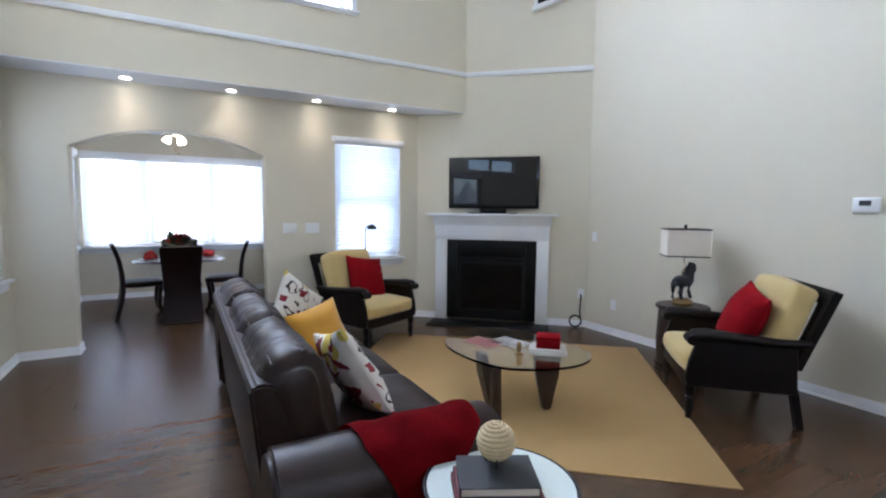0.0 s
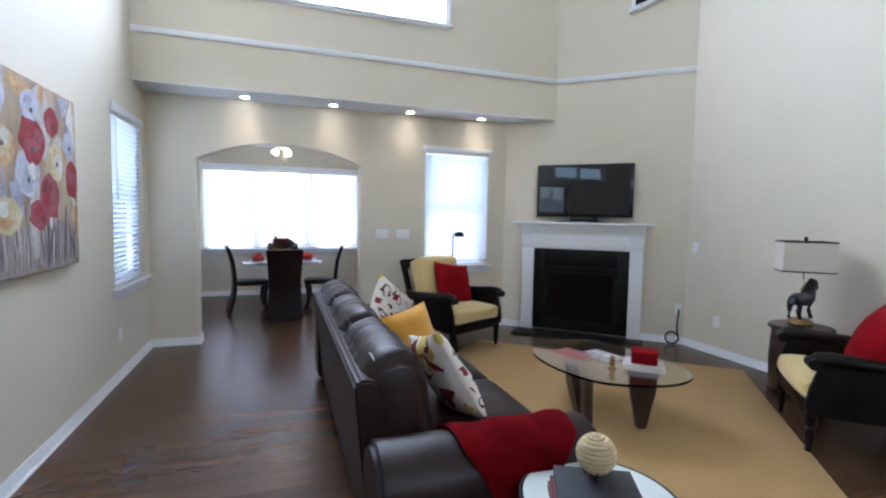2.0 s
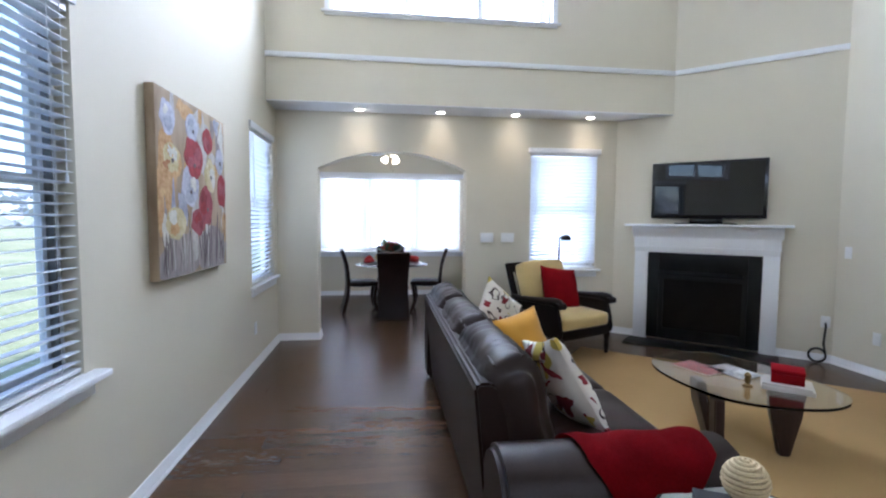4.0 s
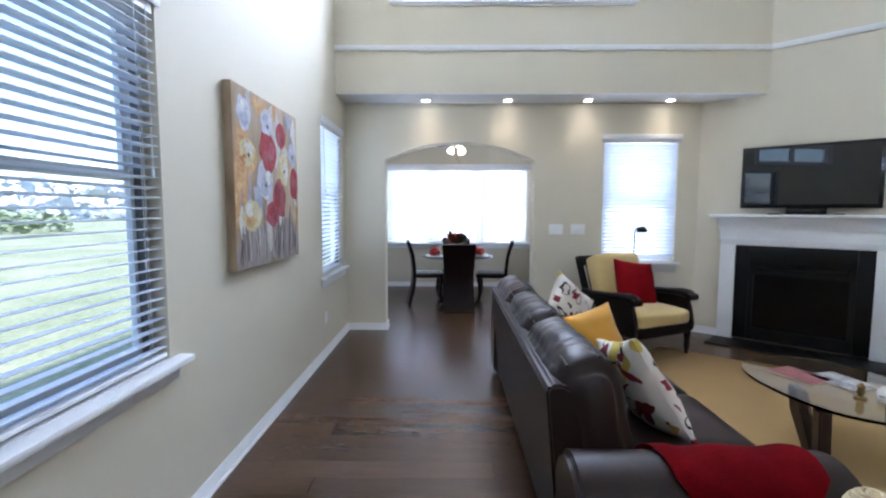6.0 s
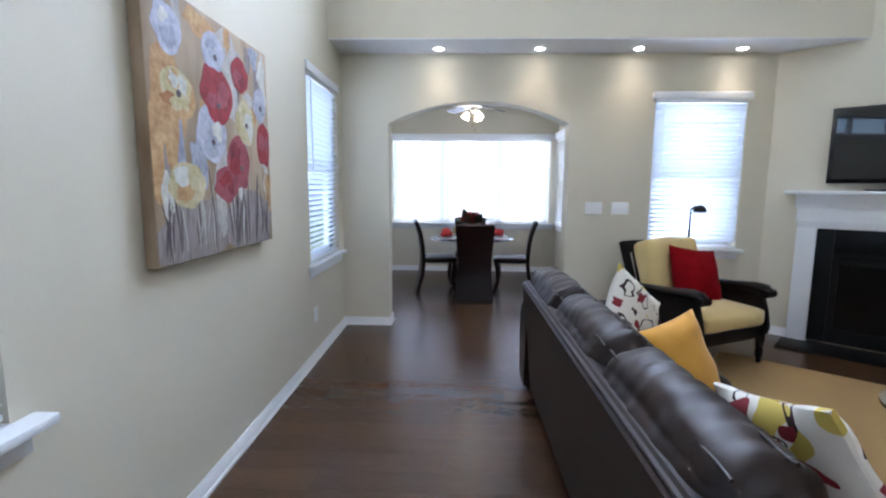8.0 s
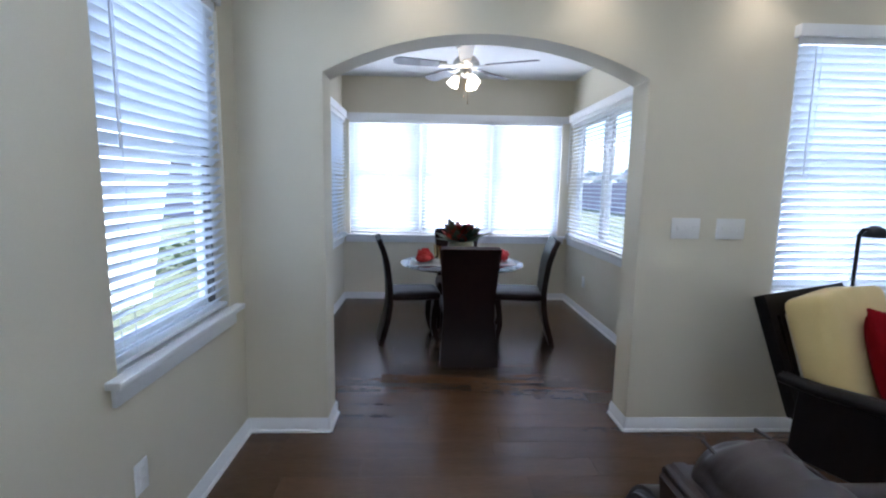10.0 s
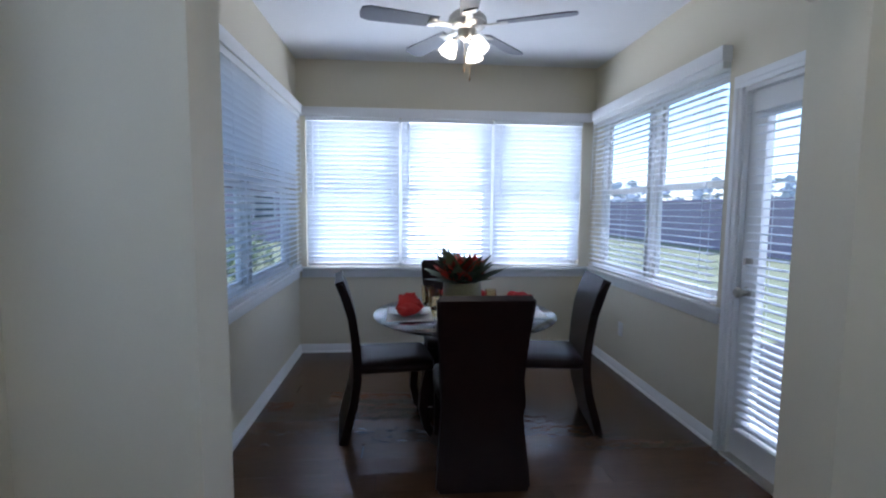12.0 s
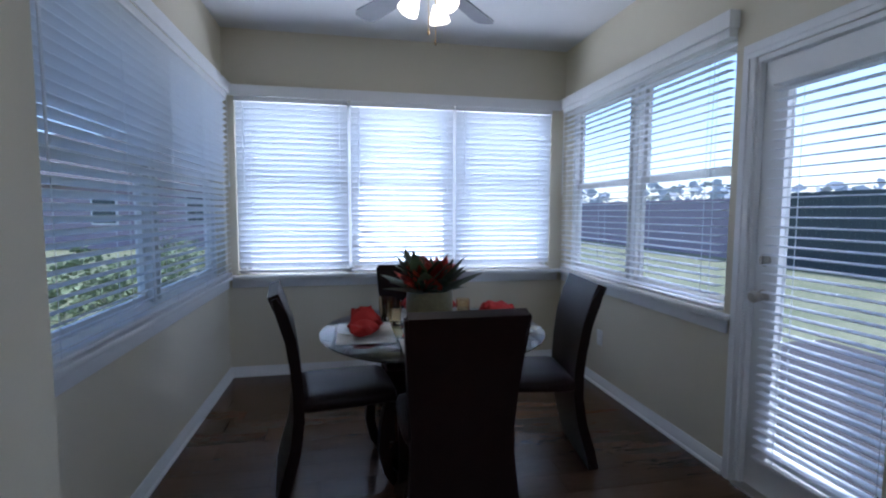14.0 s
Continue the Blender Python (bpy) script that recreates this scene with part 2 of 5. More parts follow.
BW = (-1.31, 1.32, 0.83, 2.23)
RW = (6.755, 8.60, 0.83, 2.24)
LW = (6.28, 8.60, 0.83, 2.24)
DOOR = (5.77, 6.63, -0.15, 2.06)
wall("wall_nook_north", "y", NB, NB + 0.15, NL - 0.15, NR + 0.15, -0.15, NOOK + 0.1, [BW])
wall("wall_nook_east", "x", NR, NR + 0.15, AT, NB, -0.15, NOOK + 0.1, [DOOR, RW])
wall("wall_nook_west", "x", NL - 0.15, NL, AT, NB, -0.15, NOOK + 0.1, [LW])


def corner_at(u):
    v = CORNER @ Vector((u, 0, 0))
    return v.x, v.y


def skirting(name, pts, h=0.082, d=0.014):
    """A white baseboard with a stepped top along a line of floor points; the room lies to its right."""
    for (xa, ya), (xb, yb) in zip(pts, pts[1:]):
        ln = math.hypot(xb - xa, yb - ya)
        o = bmesh.new()
        sweep(o, [(0, -0.01), (-d, -0.01), (-d, h - 0.022), (-d * 0.55, h - 0.012), (-d * 0.4, h), (0, h)], "x", 0, ln)
        sweep(o, [(-d, -0.01), (-d - 0.012, -0.01), (-d - 0.009, 0.012), (-d, 0.018)], "x", 0, ln)
        solid(name, o, WHITE, "white painted wooden baseboard", "baseboard", pose(xa, ya, 0, 0, 0, math.degrees(math.atan2(yb - ya, xb - xa))), kind="structure")


skirting("baseboard", [(LX, -3.5), (LX, AY), (ax0 + 0.014, AY)])
skirting("baseboard", [(ax0, AY - 0.014), (ax0, AT + 0.014)])
skirting("baseboard", [(ax0 + 0.014, AT)][::-1] + [(NL, AT)])
skirting("baseboard", [(NL, AT), (NL, NB), (NR, NB), (NR, 6.705)])
skirting("baseboard", [(ax1, AT + 0.014), (ax1, AY - 0.014)])
skirting("baseboard", [(ax1 - 0.014, AY), (CORNER_N, AY), corner_at(-1.557)])
skirting("baseboard", [corner_at(-0.093), (RX, CORNER_E), (RX, -3.5)])

# the picture rail along the upper wall and the corner wall
o = bmesh.new()
sweep(o, [(FACE, 3.15), (FACE - 0.02, 3.15), (FACE - 0.03, 3.175), (FACE - 0.03, 3.2), (FACE - 0.012, 3.205), (FACE, 3.21)], "x", LX, 3.537 + (4.703 - FACE) / CORNER_SLOPE)
solid("trim", o, WHITE, "white painted moulding on the upper wall", "moulding", kind="structure")
o = bmesh.new()
sweep(o, [(0, 3.15), (-0.02, 3.15), (-0.03, 3.175), (-0.03, 3.2), (-0.012, 3.205), (0, 3.21)], "x", -0.825 - (FACE - 4.703) / math.sin(radians(42.5)), -0.825 + (RX - 3.537) / math.cos(radians(42.5)))
solid("trim", o, WHITE, "white painted moulding on the upper wall", "moulding", CORNER, kind="structure")


# a high raked window on the corner wall, of which the lower corner shows
hw = thing("window_10", "high window with a raked white sill", "window", CORNER, kind="structure")
o = bmesh.new()
sweep(o, [(-0.37, 3.88), (0.36, 4.11), (0.36, 4.16), (-0.37, 3.93)], "y", -0.06, -0.001)
part("window_sill", o, WHITE, hw)
o = bmesh.new()
sweep(o, [(-0.35, 3.94), (-0.31, 3.955), (-0.31, 4.7), (-0.35, 4.7)], "y", -0.02, -0.001)
sweep(o, [(0.31, 4.15), (0.35, 4.163), (0.35, 4.7), (0.31, 4.7)], "y", -0.02, -0.001)
box(o, -0.35, 0.35, -0.02, -0.001, 4.7, 4.75)
part("casing", o, WHITE, hw)
o = bmesh.new()
sweep(o, [(-0.308, 3.957), (0.308, 4.148), (0.308, 4.698), (-0.308, 4.698)], "y", -0.008, -0.001)
part("pane", o, BLACK_METAL, hw, "dark unlit pane")


# ---- windows and blinds ----
def window(name, m, w, z0, z1, units=1, wall_t=0.15, rail=None, dark=False):
    """A double-hung window in an opening w wide: local x along the wall, y outwards, origin at the inner wall face."""
    t = thing(name, "white framed double-hung window with white horizontal blinds", "window", m, kind="structure")
    f = bmesh.new()
    y0, y1 = 0.07, 0.14
    box(f, 0, w, y0, y1, z0, z0 + 0.035), box(f, 0, w, y0, y1, z1 - 0.035, z1)
    box(f, 0, 0.035, y0, y1, z0, z1), box(f, w - 0.035, w, y0, y1, z0, z1)
    u = w / units
    for i in range(1, units):
        box(f, u * i - 0.03, u * i + 0.03, y0, y1, z0, z1)
    part("window_frame", f, WHITE, t)
    mid = rail or (z0 + z1) / 2
    for i in range(units):
        a, b = u * i + 0.035, u * (i + 1) - 0.035
        for za, zb, yy in ((z0 + 0.03, mid + 0.02, 0.085), (mid - 0.02, z1 - 0.03, 0.11)):
            s = bmesh.new()
            box(s, a, a + 0.04, yy, yy + 0.025, za, zb), box(s, b - 0.04, b, yy, yy + 0.025, za, zb)
            box(s, a, b, yy, yy + 0.025, za, za + 0.04), box(s, a, b, yy, yy + 0.025, zb - 0.04, zb)
            sash = part("sash", s, VINYL, t)
            g = part("pane", boxed(a + 0.03, b - 0.03, yy + 0.010, yy + 0.014, za + 0.03, zb - 0.03), PANE, sash)
            g.visible_shadow = False
        tr = bmesh.new()
        box(tr, a + 0.002, a + 0.02, 0.055, 0.084, z0 + 0.03, z1 - 0.03), box(tr, b - 0.02, b - 0.002, 0.055, 0.084, z0 + 0.03, z1 - 0.03)
        part("track", tr, BRONZE if dark else VINYL, t, "dark sash track" if dark else "")
    return t


def sill(t, w, z, ear=0.09, out=0.075, ear2=None):
    s = bmesh.new()
    box(s, -ear, w + (ear if ear2 is None else ear2), -out, 0.0, z - 0.028, z, 0.006)
    box(s, 0.001, w - 0.001, -0.001, 0.07, z - 0.028, z)
    part("window_sill", s, WHITE, t)
    part("apron", boxed(-ear + 0.03, w + (ear if ear2 is None else ear2) - 0.03, -0.018, 0, z - 0.10, z - 0.0285, 0.004), WHITE, t)


def blind(m, w, z0, z1, tilt, y=-0.012, pitch=0.043, depth=0.05, valance=True, label="white horizontal slat blind, lowered", wand=True, vx=0.0, vz=0.075):
    t = thing("window_blind", label, "blind", m, "window blinds")
    if valance:
        part("valance", boxed(-vx, w + vx, y - 0.05, y - 0.036, z1 - 0.01, z1 + vz, 0.004), WHITE, t)
        part("valance", boxed(-vx, -vx + 0.012, y - 0.036, y + 0.012, z1 - 0.01, z1 + vz, 0.003), WHITE, t)
        part("valance", boxed(w + vx - 0.012, w + vx, y - 0.036, y + 0.012, z1 - 0.01, z1 + vz, 0.003), WHITE, t)
    part("headrail", boxed(0.004, w - 0.004, y - 0.025, y + 0.025, z1 - 0.045, z1 - 0.002), WHITE, t)
    s = bmesh.new()
    h = depth / 2
    top = [(-h, 0.0), (-h * 0.5, 0.0022), (0, 0.003), (h * 0.5, 0.0022), (h, 0.0)]
    sweep(s, top + [(a, b - 0.0028) for a, b in top[::-1]], "x", 0.006, w - 0.006)
    first = None
    z = z1 - 0.07
    low = z0 + 0.05
    while z > low:
        mm = Matrix.Translation((0, y, z)) @ pose(0, 0, 0, tilt + random.uniform(-1.2, 1.2), random.uniform(-0.08, 0.08), 0)
        if first is None:
            first = part("slat", s, SLAT, t, m=mm)
        else:
            again(first, mm)
        z -= pitch
    part("bottom_rail", boxed(0.006, w - 0.006, y - 0.026, y + 0.026, z0 + 0.012, z0 + 0.03, 0.004), WHITE, t)
    k = max(2, round(w / 0.5))
    for i in range(k):
        xx = 0.12 + (w - 0.24) * i / (k - 1)
        for dy in (-h - 0.001, h + 0.001):
            part("ladder_cord", boxed(xx - 0.0012, xx + 0.0012, y + dy - 0.0008, y + dy + 0.0008, z0 + 0.03, z1 - 0.04), SLAT, t)
    if wand:
        part("wand", tube(bmesh.new(), [(0.07, y - 0.045, z1 - 0.04), (0.07, y - 0.05, z1 - 0.75)], 0.0035, 6), SLAT, t)
        cd = tube(bmesh.new(), [(w - 0.07, y - 0.04, z1 - 0.04), (w - 0.07, y - 0.042, z1 - 0.68)], 0.0016, 6)
        lathe(cd, [(0.003, z1 - 0.72), (0.007, z1 - 0.715), (0.004, z1 - 0.68)], 8, (w - 0.07, y - 0.042))
        part("pull_cord", cd, SLAT, t)
    return t


WEST = lambda y, x=LX: Matrix.Translation((x, y, 0)) @ pose(0, 0, 0, 0, 0, 90)    # local x runs north, y outwards
EAST = lambda y, x=NR: Matrix.Translation((x, y, 0)) @ pose(0, 0, 0, 0, 0, -90)   # local x runs south
NORTH = lambda x, y: Matrix.Translation((x, y, 0))

for o in (W1, W2):
    t = window("window_1" if o is W1 else "window_2", WEST(o[0]), o[1] - o[0], o[2], o[3], rail=1.59, dark=True)
    sill(t, o[1] - o[0], o[2], ear=0.07, out=0.075 if o is W1 else 0.055, ear2=0.07)
    blind(WEST(o[0]) @ Matrix.Translation((0.004, 0.0, 0)), o[1] - o[0] - 0.008, o[2], o[3], (-6 if o is W1 else -40), y=0.03, wand=True, vz=0.055, vx=0.02)
t = window("window_3", NORTH(W3[0], AY), W3[1] - W3[0], W3[2], W3[3], rail=1.58)
sill(t, W3[1] - W3[0], W3[2], ear=0.05)
blind(NORTH(W3[0], AY), W3[1] - W3[0], W3[2], W3[3], -54, y=0.0, vx=0.03, vz=0.055)
t = window("window_4", NORTH(BW[0], NB), BW[1] - BW[0], BW[2], BW[3], 3, rail=1.59)
sill(t, BW[1] - BW[0], BW[2], ear=0.078, ear2=0.108)
third = (BW[1] - BW[0]) / 3
for i in range(3):
    blind(NORTH(BW[0] + third * i + 0.006, NB), third - 0.012, BW[2] + (0.012 if i == 0 else 0.0), BW[3], (-58, -48, -56)[i], y=-0.02, valance=False)
o = boxed(BW[0] - 0.05, BW[1] + 0.06, NB - 0.085, NB - 0.07, BW[3] - 0.015, BW[3] + 0.07, 0.004)
solid("window_valance", o, WHITE, "long white blind valance over the window", "valance")
t = window("window_5", EAST(RW[1]), RW[1] - RW[0], RW[2], RW[3], 2, rail=1.56)
sill(t, RW[1] - RW[0], RW[2], ear=0.055, ear2=0.06, out=0.05)
blind(EAST(RW[1]), RW[1] - RW[0], RW[2], RW[3], 3, y=-0.02, vx=0.02)
t = window("window_6", WEST(LW[0], NL), LW[1] - LW[0], LW[2], LW[3], 2, rail=1.56)
sill(t, LW[1] - LW[0], LW[2], ear=0.06, ear2=0.055, out=0.05)
blind(WEST(LW[0], NL), LW[1] - LW[0], LW[2], LW[3], -30, y=-0.02, vx=0.02)


def fixed_window(name, m, w, z0, z1, units):
    t = thing(name, "high white framed fixed window", "window", m, kind="structure")
    f = bmesh.new()
    d = 0.055
    box(f, -0.06, w + 0.06, -0.02, 0, z0 - 0.05, z0), box(f, -0.06, w + 0.06, -0.02, 0, z1, z1 + 0.05)
    box(f, -0.06, 0, -0.02, 0, z0, z1), box(f, w, w + 0.06, -0.02, 0, z0, z1)
    part("casing", f, WHITE, t)
    part("window_sill", boxed(-0.09, w + 0.09, -0.05, -0.021, z0 - 0.03, z0 - 0.002, 0.005), WHITE, t)
    f = bmesh.new()
    box(f, 0, w, 0.05, 0.1, z0, z0 + 0.03), box(f, 0, w, 0.05, 0.1, z1 - 0.03, z1)
    for i in range(units + 1):
        c = w * i / units
        box(f, max(0, c - 0.035), min(w, c + 0.035), 0.04, 0.11, z0, z1)
    part("window_frame", f, WHITE, t)
    for i in range(units):
        g = part("pane", boxed(w * i / units + 0.03, w * (i + 1) / units - 0.03, 0.07, 0.074, z0 + 0.02, z1 - 0.02), PANE, t)
        g.visible_shadow = False


fixed_window("window_7", NORTH(CL[0], FACE), CL[1] - CL[0], CL[2], CL[3], 3)
fixed_window("window_8", WEST(TR[0]), TR[1] - TR[0], TR[2], TR[3], 2)
# frame for the added opening in the south wall
fixed_window("window_9", Matrix.Translation((BK[1], -3.5, 0)) @ pose(0, 0, 0, 0, 0, 180), BK[1] - BK[0], BK[2], BK[3], 3)

# daylight that the openings let in; the lamp at the back is added fill
window_light("daylight_clerestory", (0.52, FACE + 0.3, 4.2), (0.52, 0, 3.2), 2.4, 1.0, 46)
# warm fill from the added south opening, to lift the upper wall
window_light("daylight_back", (1.6, -3.7, 3.5), (1.2, 2, 3.4), 2.5, 1.1, 6, (1.0, 0.955, 0.88))
window_light("daylight_nook", (0, NB + 0.35, 1.6), (0, 0, 1.4), 2.7, 1.5, 36, (1.0, 0.98, 0.95))
window_light("daylight_west", (LX - 0.3, 4.75, 1.55), (0, 4.6, 1.2), 0.9, 1.45, 5)
window_light("daylight_window", (2.12, AT + 0.25, 1.57), (2.12, 0, 1.4), 0.9, 1.45, 11)

# ---- materials of the things ----
LEATHER = material("dark brown leather", (0.022, 0.0115, 0.0085), 0.43, spec=0.34, vary=0.3, scale=7, fine=130, bump=0.25, depth=0.0015)
CHAIR_LEATHER = material("dark burgundy leather", (0.012, 0.0042, 0.0036), 0.40, spec=0.2, vary=0.3, scale=7, fine=120, bump=0.2, depth=0.001)
DARK_WOOD = material("dark espresso wood", (0.006, 0.0042, 0.0040), 0.40, spec=0.22, vary=0.4, scale=5, fine=40, bump=0.08, stretch=(1, 1, 0.2))
BROWN_WOOD = material("dark walnut wood", (0.035, 0.016, 0.011), 0.35, vary=0.4, scale=5, fine=40, bump=0.08, stretch=(1, 1, 0.2))
YELLOW = material("pale yellow upholstery", (0.58, 0.44, 0.175), 0.9, vary=0.08, scale=8, fine=260, bump=0.35, depth=0.001, sheen=0.3)
RED = material("deep red fabric", (0.20, 0.003, 0.006), 0.95, vary=0.25, scale=9, fine=260, bump=0.4, depth=0.0015, spec=0.1)
RED_KNIT = material("red knitted wool", (0.20, 0.003, 0.006), 0.95, spec=0.1, vary=0.25, scale=10, fine=150, bump=0.7, depth=0.003, stretch=(1, 1, 1))
MUSTARD = material("mustard yellow velvet", (0.62, 0.30, 0.015), 0.8, vary=0.12, scale=6, fine=220, bump=0.3, depth=0.001, sheen=0.3)
RUG = material("tan sisal rug", (0.37, 0.232, 0.088), 0.95, vary=0.12, scale=1.5, fine=200, bump=0.6, depth=0.002)
TABLE_GLASS = glass("clear green tinted glass", (0.93, 0.98, 0.96), 0.0, 1.5)
CLEAR = glass("amber drinking glass", (0.95, 0.86, 0.66), 0.02, 1.45)
SCREEN = material("black glossy screen", (0.006, 0.006, 0.007), 0.025, vary=0.1, bump=0.0, spec=0.6)
FIRE_GLASS = material("sooty fire glass", (0.008, 0.007, 0.006), 0.25, spec=0.12, vary=0.5, scale=5, bump=0.0)
GLOSS_BLACK = material("black gloss plastic", (0.008, 0.008, 0.009), 0.15, vary=0.1, bump=0.0)
SHADE = material("cream linen lampshade", (0.72, 0.66, 0.57), 0.9, vary=0.04, scale=8, fine=220, bump=0.3, depth=0.001)
IRON = material("black cast metal", (0.018, 0.018, 0.02), 0.45, vary=0.3, scale=12, fine=60, bump=0.3)
NICKEL = material("brushed nickel", (0.55, 0.52, 0.47), 0.28, 0.9, vary=0.08, bump=0.03)
BRASS = material("aged brass", (0.28, 0.19, 0.08), 0.35, 0.9, vary=0.2, bump=0.05)
BLADE = material("grey painted fan blade", (0.12, 0.125, 0.15), 0.45, vary=0.1, scale=3, fine=30, bump=0.05)
BULB = glow("frosted lit glass", (1.0, 0.86, 0.62), 2.2)
LED = glow("recessed lamp lens", (1.0, 0.88, 0.68), 9.0)
ROPE = material("natural straw rope", (0.56, 0.45, 0.27), 0.95, vary=0.2, scale=20, fine=160, bump=0.6, depth=0.002)
PAGES = material("book pages", (0.66, 0.61, 0.52), 0.9, vary=0.1, scale=3, fine=220, bump=0.3, depth=0.0008, stretch=(0.1, 0.1, 4))
BOOK_DARK = material("charcoal book cover", (0.03, 0.032, 0.036), 0.5, vary=0.15, bump=0.1)
BOOK_RED = material("dark red book cover", (0.12, 0.012, 0.016), 0.5, vary=0.15, bump=0.1)
BOOK_WHITE = material("pale book cover", (0.56, 0.54, 0.50), 0.5, vary=0.05, bump=0.05)
PAPER = material("magazine cover", (0.66, 0.60, 0.56), 0.35, vary=0.8, scale=30, fine=70, bump=0.0, second=(0.42, 0.09, 0.09))
PAPER2 = material("grey magazine cover", (0.30, 0.31, 0.33), 0.4, vary=0.6, scale=14, fine=30, bump=0.0, second=(0.66, 0.64, 0.62))
POT = material("olive glazed pot", (0.15, 0.13, 0.055), 0.4, vary=0.25, scale=12, fine=60)
LEAF = material("dull green leaf", (0.16, 0.19, 0.11), 0.5, vary=0.4, scale=9, rand=0.6, fine=60)
PETAL = material("red orange leaf", (0.72, 0.12, 0.08), 0.5, vary=0.4, scale=9, rand=0.6, fine=60)
CHINA = material("white china", (0.78, 0.77, 0.74), 0.2, vary=0.02, bump=0.0)
MAT_CLOTH = material("woven silver placemat", (0.62, 0.60, 0.57), 0.45, vary=0.2, scale=20, fine=200, bump=0.5)
NAPKIN = material("red linen napkin", (0.42, 0.02, 0.015), 0.85, vary=0.15, scale=9, fine=200, bump=0.3)
GOLD_CLOTH = material("gold woven napkin ring", (0.40, 0.30, 0.16), 0.6, vary=0.3, scale=20, fine=120, bump=0.4)


def patterned():
    """Off-white cloth with maroon scrolls and yellow blotches."""
    m = material("off-white scroll print fabric", (0.70, 0.66, 0.58), 0.9, vary=0.04, scale=8, fine=260, bump=0.3, depth=0.001)
    n, l = m.node_tree.nodes, m.node_tree.links
    b = n["Principled BSDF"]
    base = b.inputs["Base Color"].links[0].from_socket
    co = n.new("ShaderNodeTexCoord")

    def layer(base, scale, lo, hi, color, seed):
        mp, tx = n.new("ShaderNodeMapping"), n.new("ShaderNodeTexNoise")
        mp.inputs["Location"].default_value = (seed, seed * 2, seed * 3)
        tx.inputs["Scale"].default_value, tx.inputs["Detail"].default_value, tx.inputs["Distortion"].default_value = scale, 1, 0.8
        l.new(co.outputs["Object"], mp.inputs[0])
        l.new(mp.outputs[0], tx.inputs["Vector"])
        a, c, k = n.new("ShaderNodeMath"), n.new("ShaderNodeMath"), n.new("ShaderNodeMath")
        a.operation, a.inputs[1].default_value = "GREATER_THAN", lo
        c.operation, c.inputs[1].default_value = "LESS_THAN", hi
        k.operation = "MULTIPLY"
        l.new(tx.outputs["Fac"], a.inputs[0]), l.new(tx.outputs["Fac"], c.inputs[0])
        l.new(a.outputs[0], k.inputs[0]), l.new(c.outputs[0], k.inputs[1])
        mx = n.new("ShaderNodeMix")
        mx.data_type = "RGBA"
        l.new(k.outputs[0], mx.inputs["Factor"]), l.new(base, mx.inputs["A"])
        mx.inputs["B"].default_value = (*color, 1)
        return mx.outputs["Result"]

    base = layer(base, 7.0, 0.645, 1.0, (0.55, 0.42, 0.08), 3.0)
    base = layer(base, 6.5, 0.585, 0.62, (0.035, 0.012, 0.014), 1.0)
    base = layer(base, 8.0, 0.615, 1.0, (0.20, 0.012, 0.018), 7.0)
    l.new(base, b.inputs["Base Color"])
    return m


PRINT = patterned()
# opaque pale colour stands in for the ceiling mirrored in the glass top
REFLECT_GLASS = material("back-painted pale glass", (0.62, 0.68, 0.64), 0.06, vary=0.03, bump=0.0, coat=0.5)


# ---- patio door ----
dw, dt = DOOR[1] - DOOR[0], 0.045
dm = EAST(DOOR[1])
t = thing("door_1", "white glazed patio door with white slat blind, closed", "door", dm, kind="structure")
f = bmesh.new()
box(f, 0.02, 0.14, 0.03, 0.03 + dt, 0.01, 2.03), box(f, dw - 0.14, dw - 0.02, 0.03, 0.03 + dt, 0.01, 2.03)
box(f, 0.14, dw - 0.14, 0.03, 0.03 + dt, 0.01, 0.24), box(f, 0.14, dw - 0.14, 0.03, 0.03 + dt, 1.89, 2.03)
part("door_leaf", f, WHITE, t)
g = part("pane", boxed(0.135, dw - 0.135, 0.05, 0.056, 0.235, 1.895), PANE, t)
g.visible_shadow = False
f = bmesh.new()
box(f, 0, 0.018, 0.0, 0.15, -0.01, 2.05), box(f, dw - 0.018, dw, 0.0, 0.15, -0.01, 2.05), box(f, 0, dw, 0.0, 0.15, 2.035, 2.059)
part("jamb", f, WHITE, t)
f = bmesh.new()
for a, b in ((-0.068, 0.004), (dw - 0.004, dw + 0.068)):
    box(f, a, b, -0.018, -0.001, -0.01, 2.06, 0.003)
    box(f, a + 0.012, b - 0.03, -0.024, -0.0181, -0.01, 2.06)
box(f, -0.068, dw + 0.068, -0.018, -0.001, 2.06, 2.128, 0.003)
box(f, -0.05, dw + 0.05, -0.024, -0.0181, 2.085, 2.115)
part("casing", f, WHITE, t)
part("threshold", boxed(0.0, dw, -0.03, 0.15, -0.012, 0.012, 0.004), NICKEL, t, "metal threshold strip")
k = lathe(bmesh.new(), [(0.03, 0), (0.032, 0.006), (0.012, 0.012), (0.011, 0.035), (0.026, 0.045), (0.029, 0.06), (0.02, 0.07), (0.004, 0.072)], 16)
part("knob", k, NICKEL, t, "brushed nickel door knob", Matrix.Translation((0.075, 0.03, 0.95)) @ pose(0, 0, 0, 90, 0, 0))
k = lathe(bmesh.new(), [(0.028, 0), (0.030, 0.008), (0.026, 0.014), (0.01, 0.016)], 16)
box(k, -0.006, 0.006, -0.018, 0.018, 0.014, 0.03)
part("deadbolt", k, NICKEL, t, "brushed nickel deadbolt turn", Matrix.Translation((0.075, 0.03, 1.12)) @ pose(0, 0, 0, 90, 0, 0))
blind(dm @ Matrix.Translation((0.10, 0, 0)), dw - 0.2, 0.17, 1.95, 2, y=0.0, valance=False, wand=False, label="white slat blind hung on the patio door")

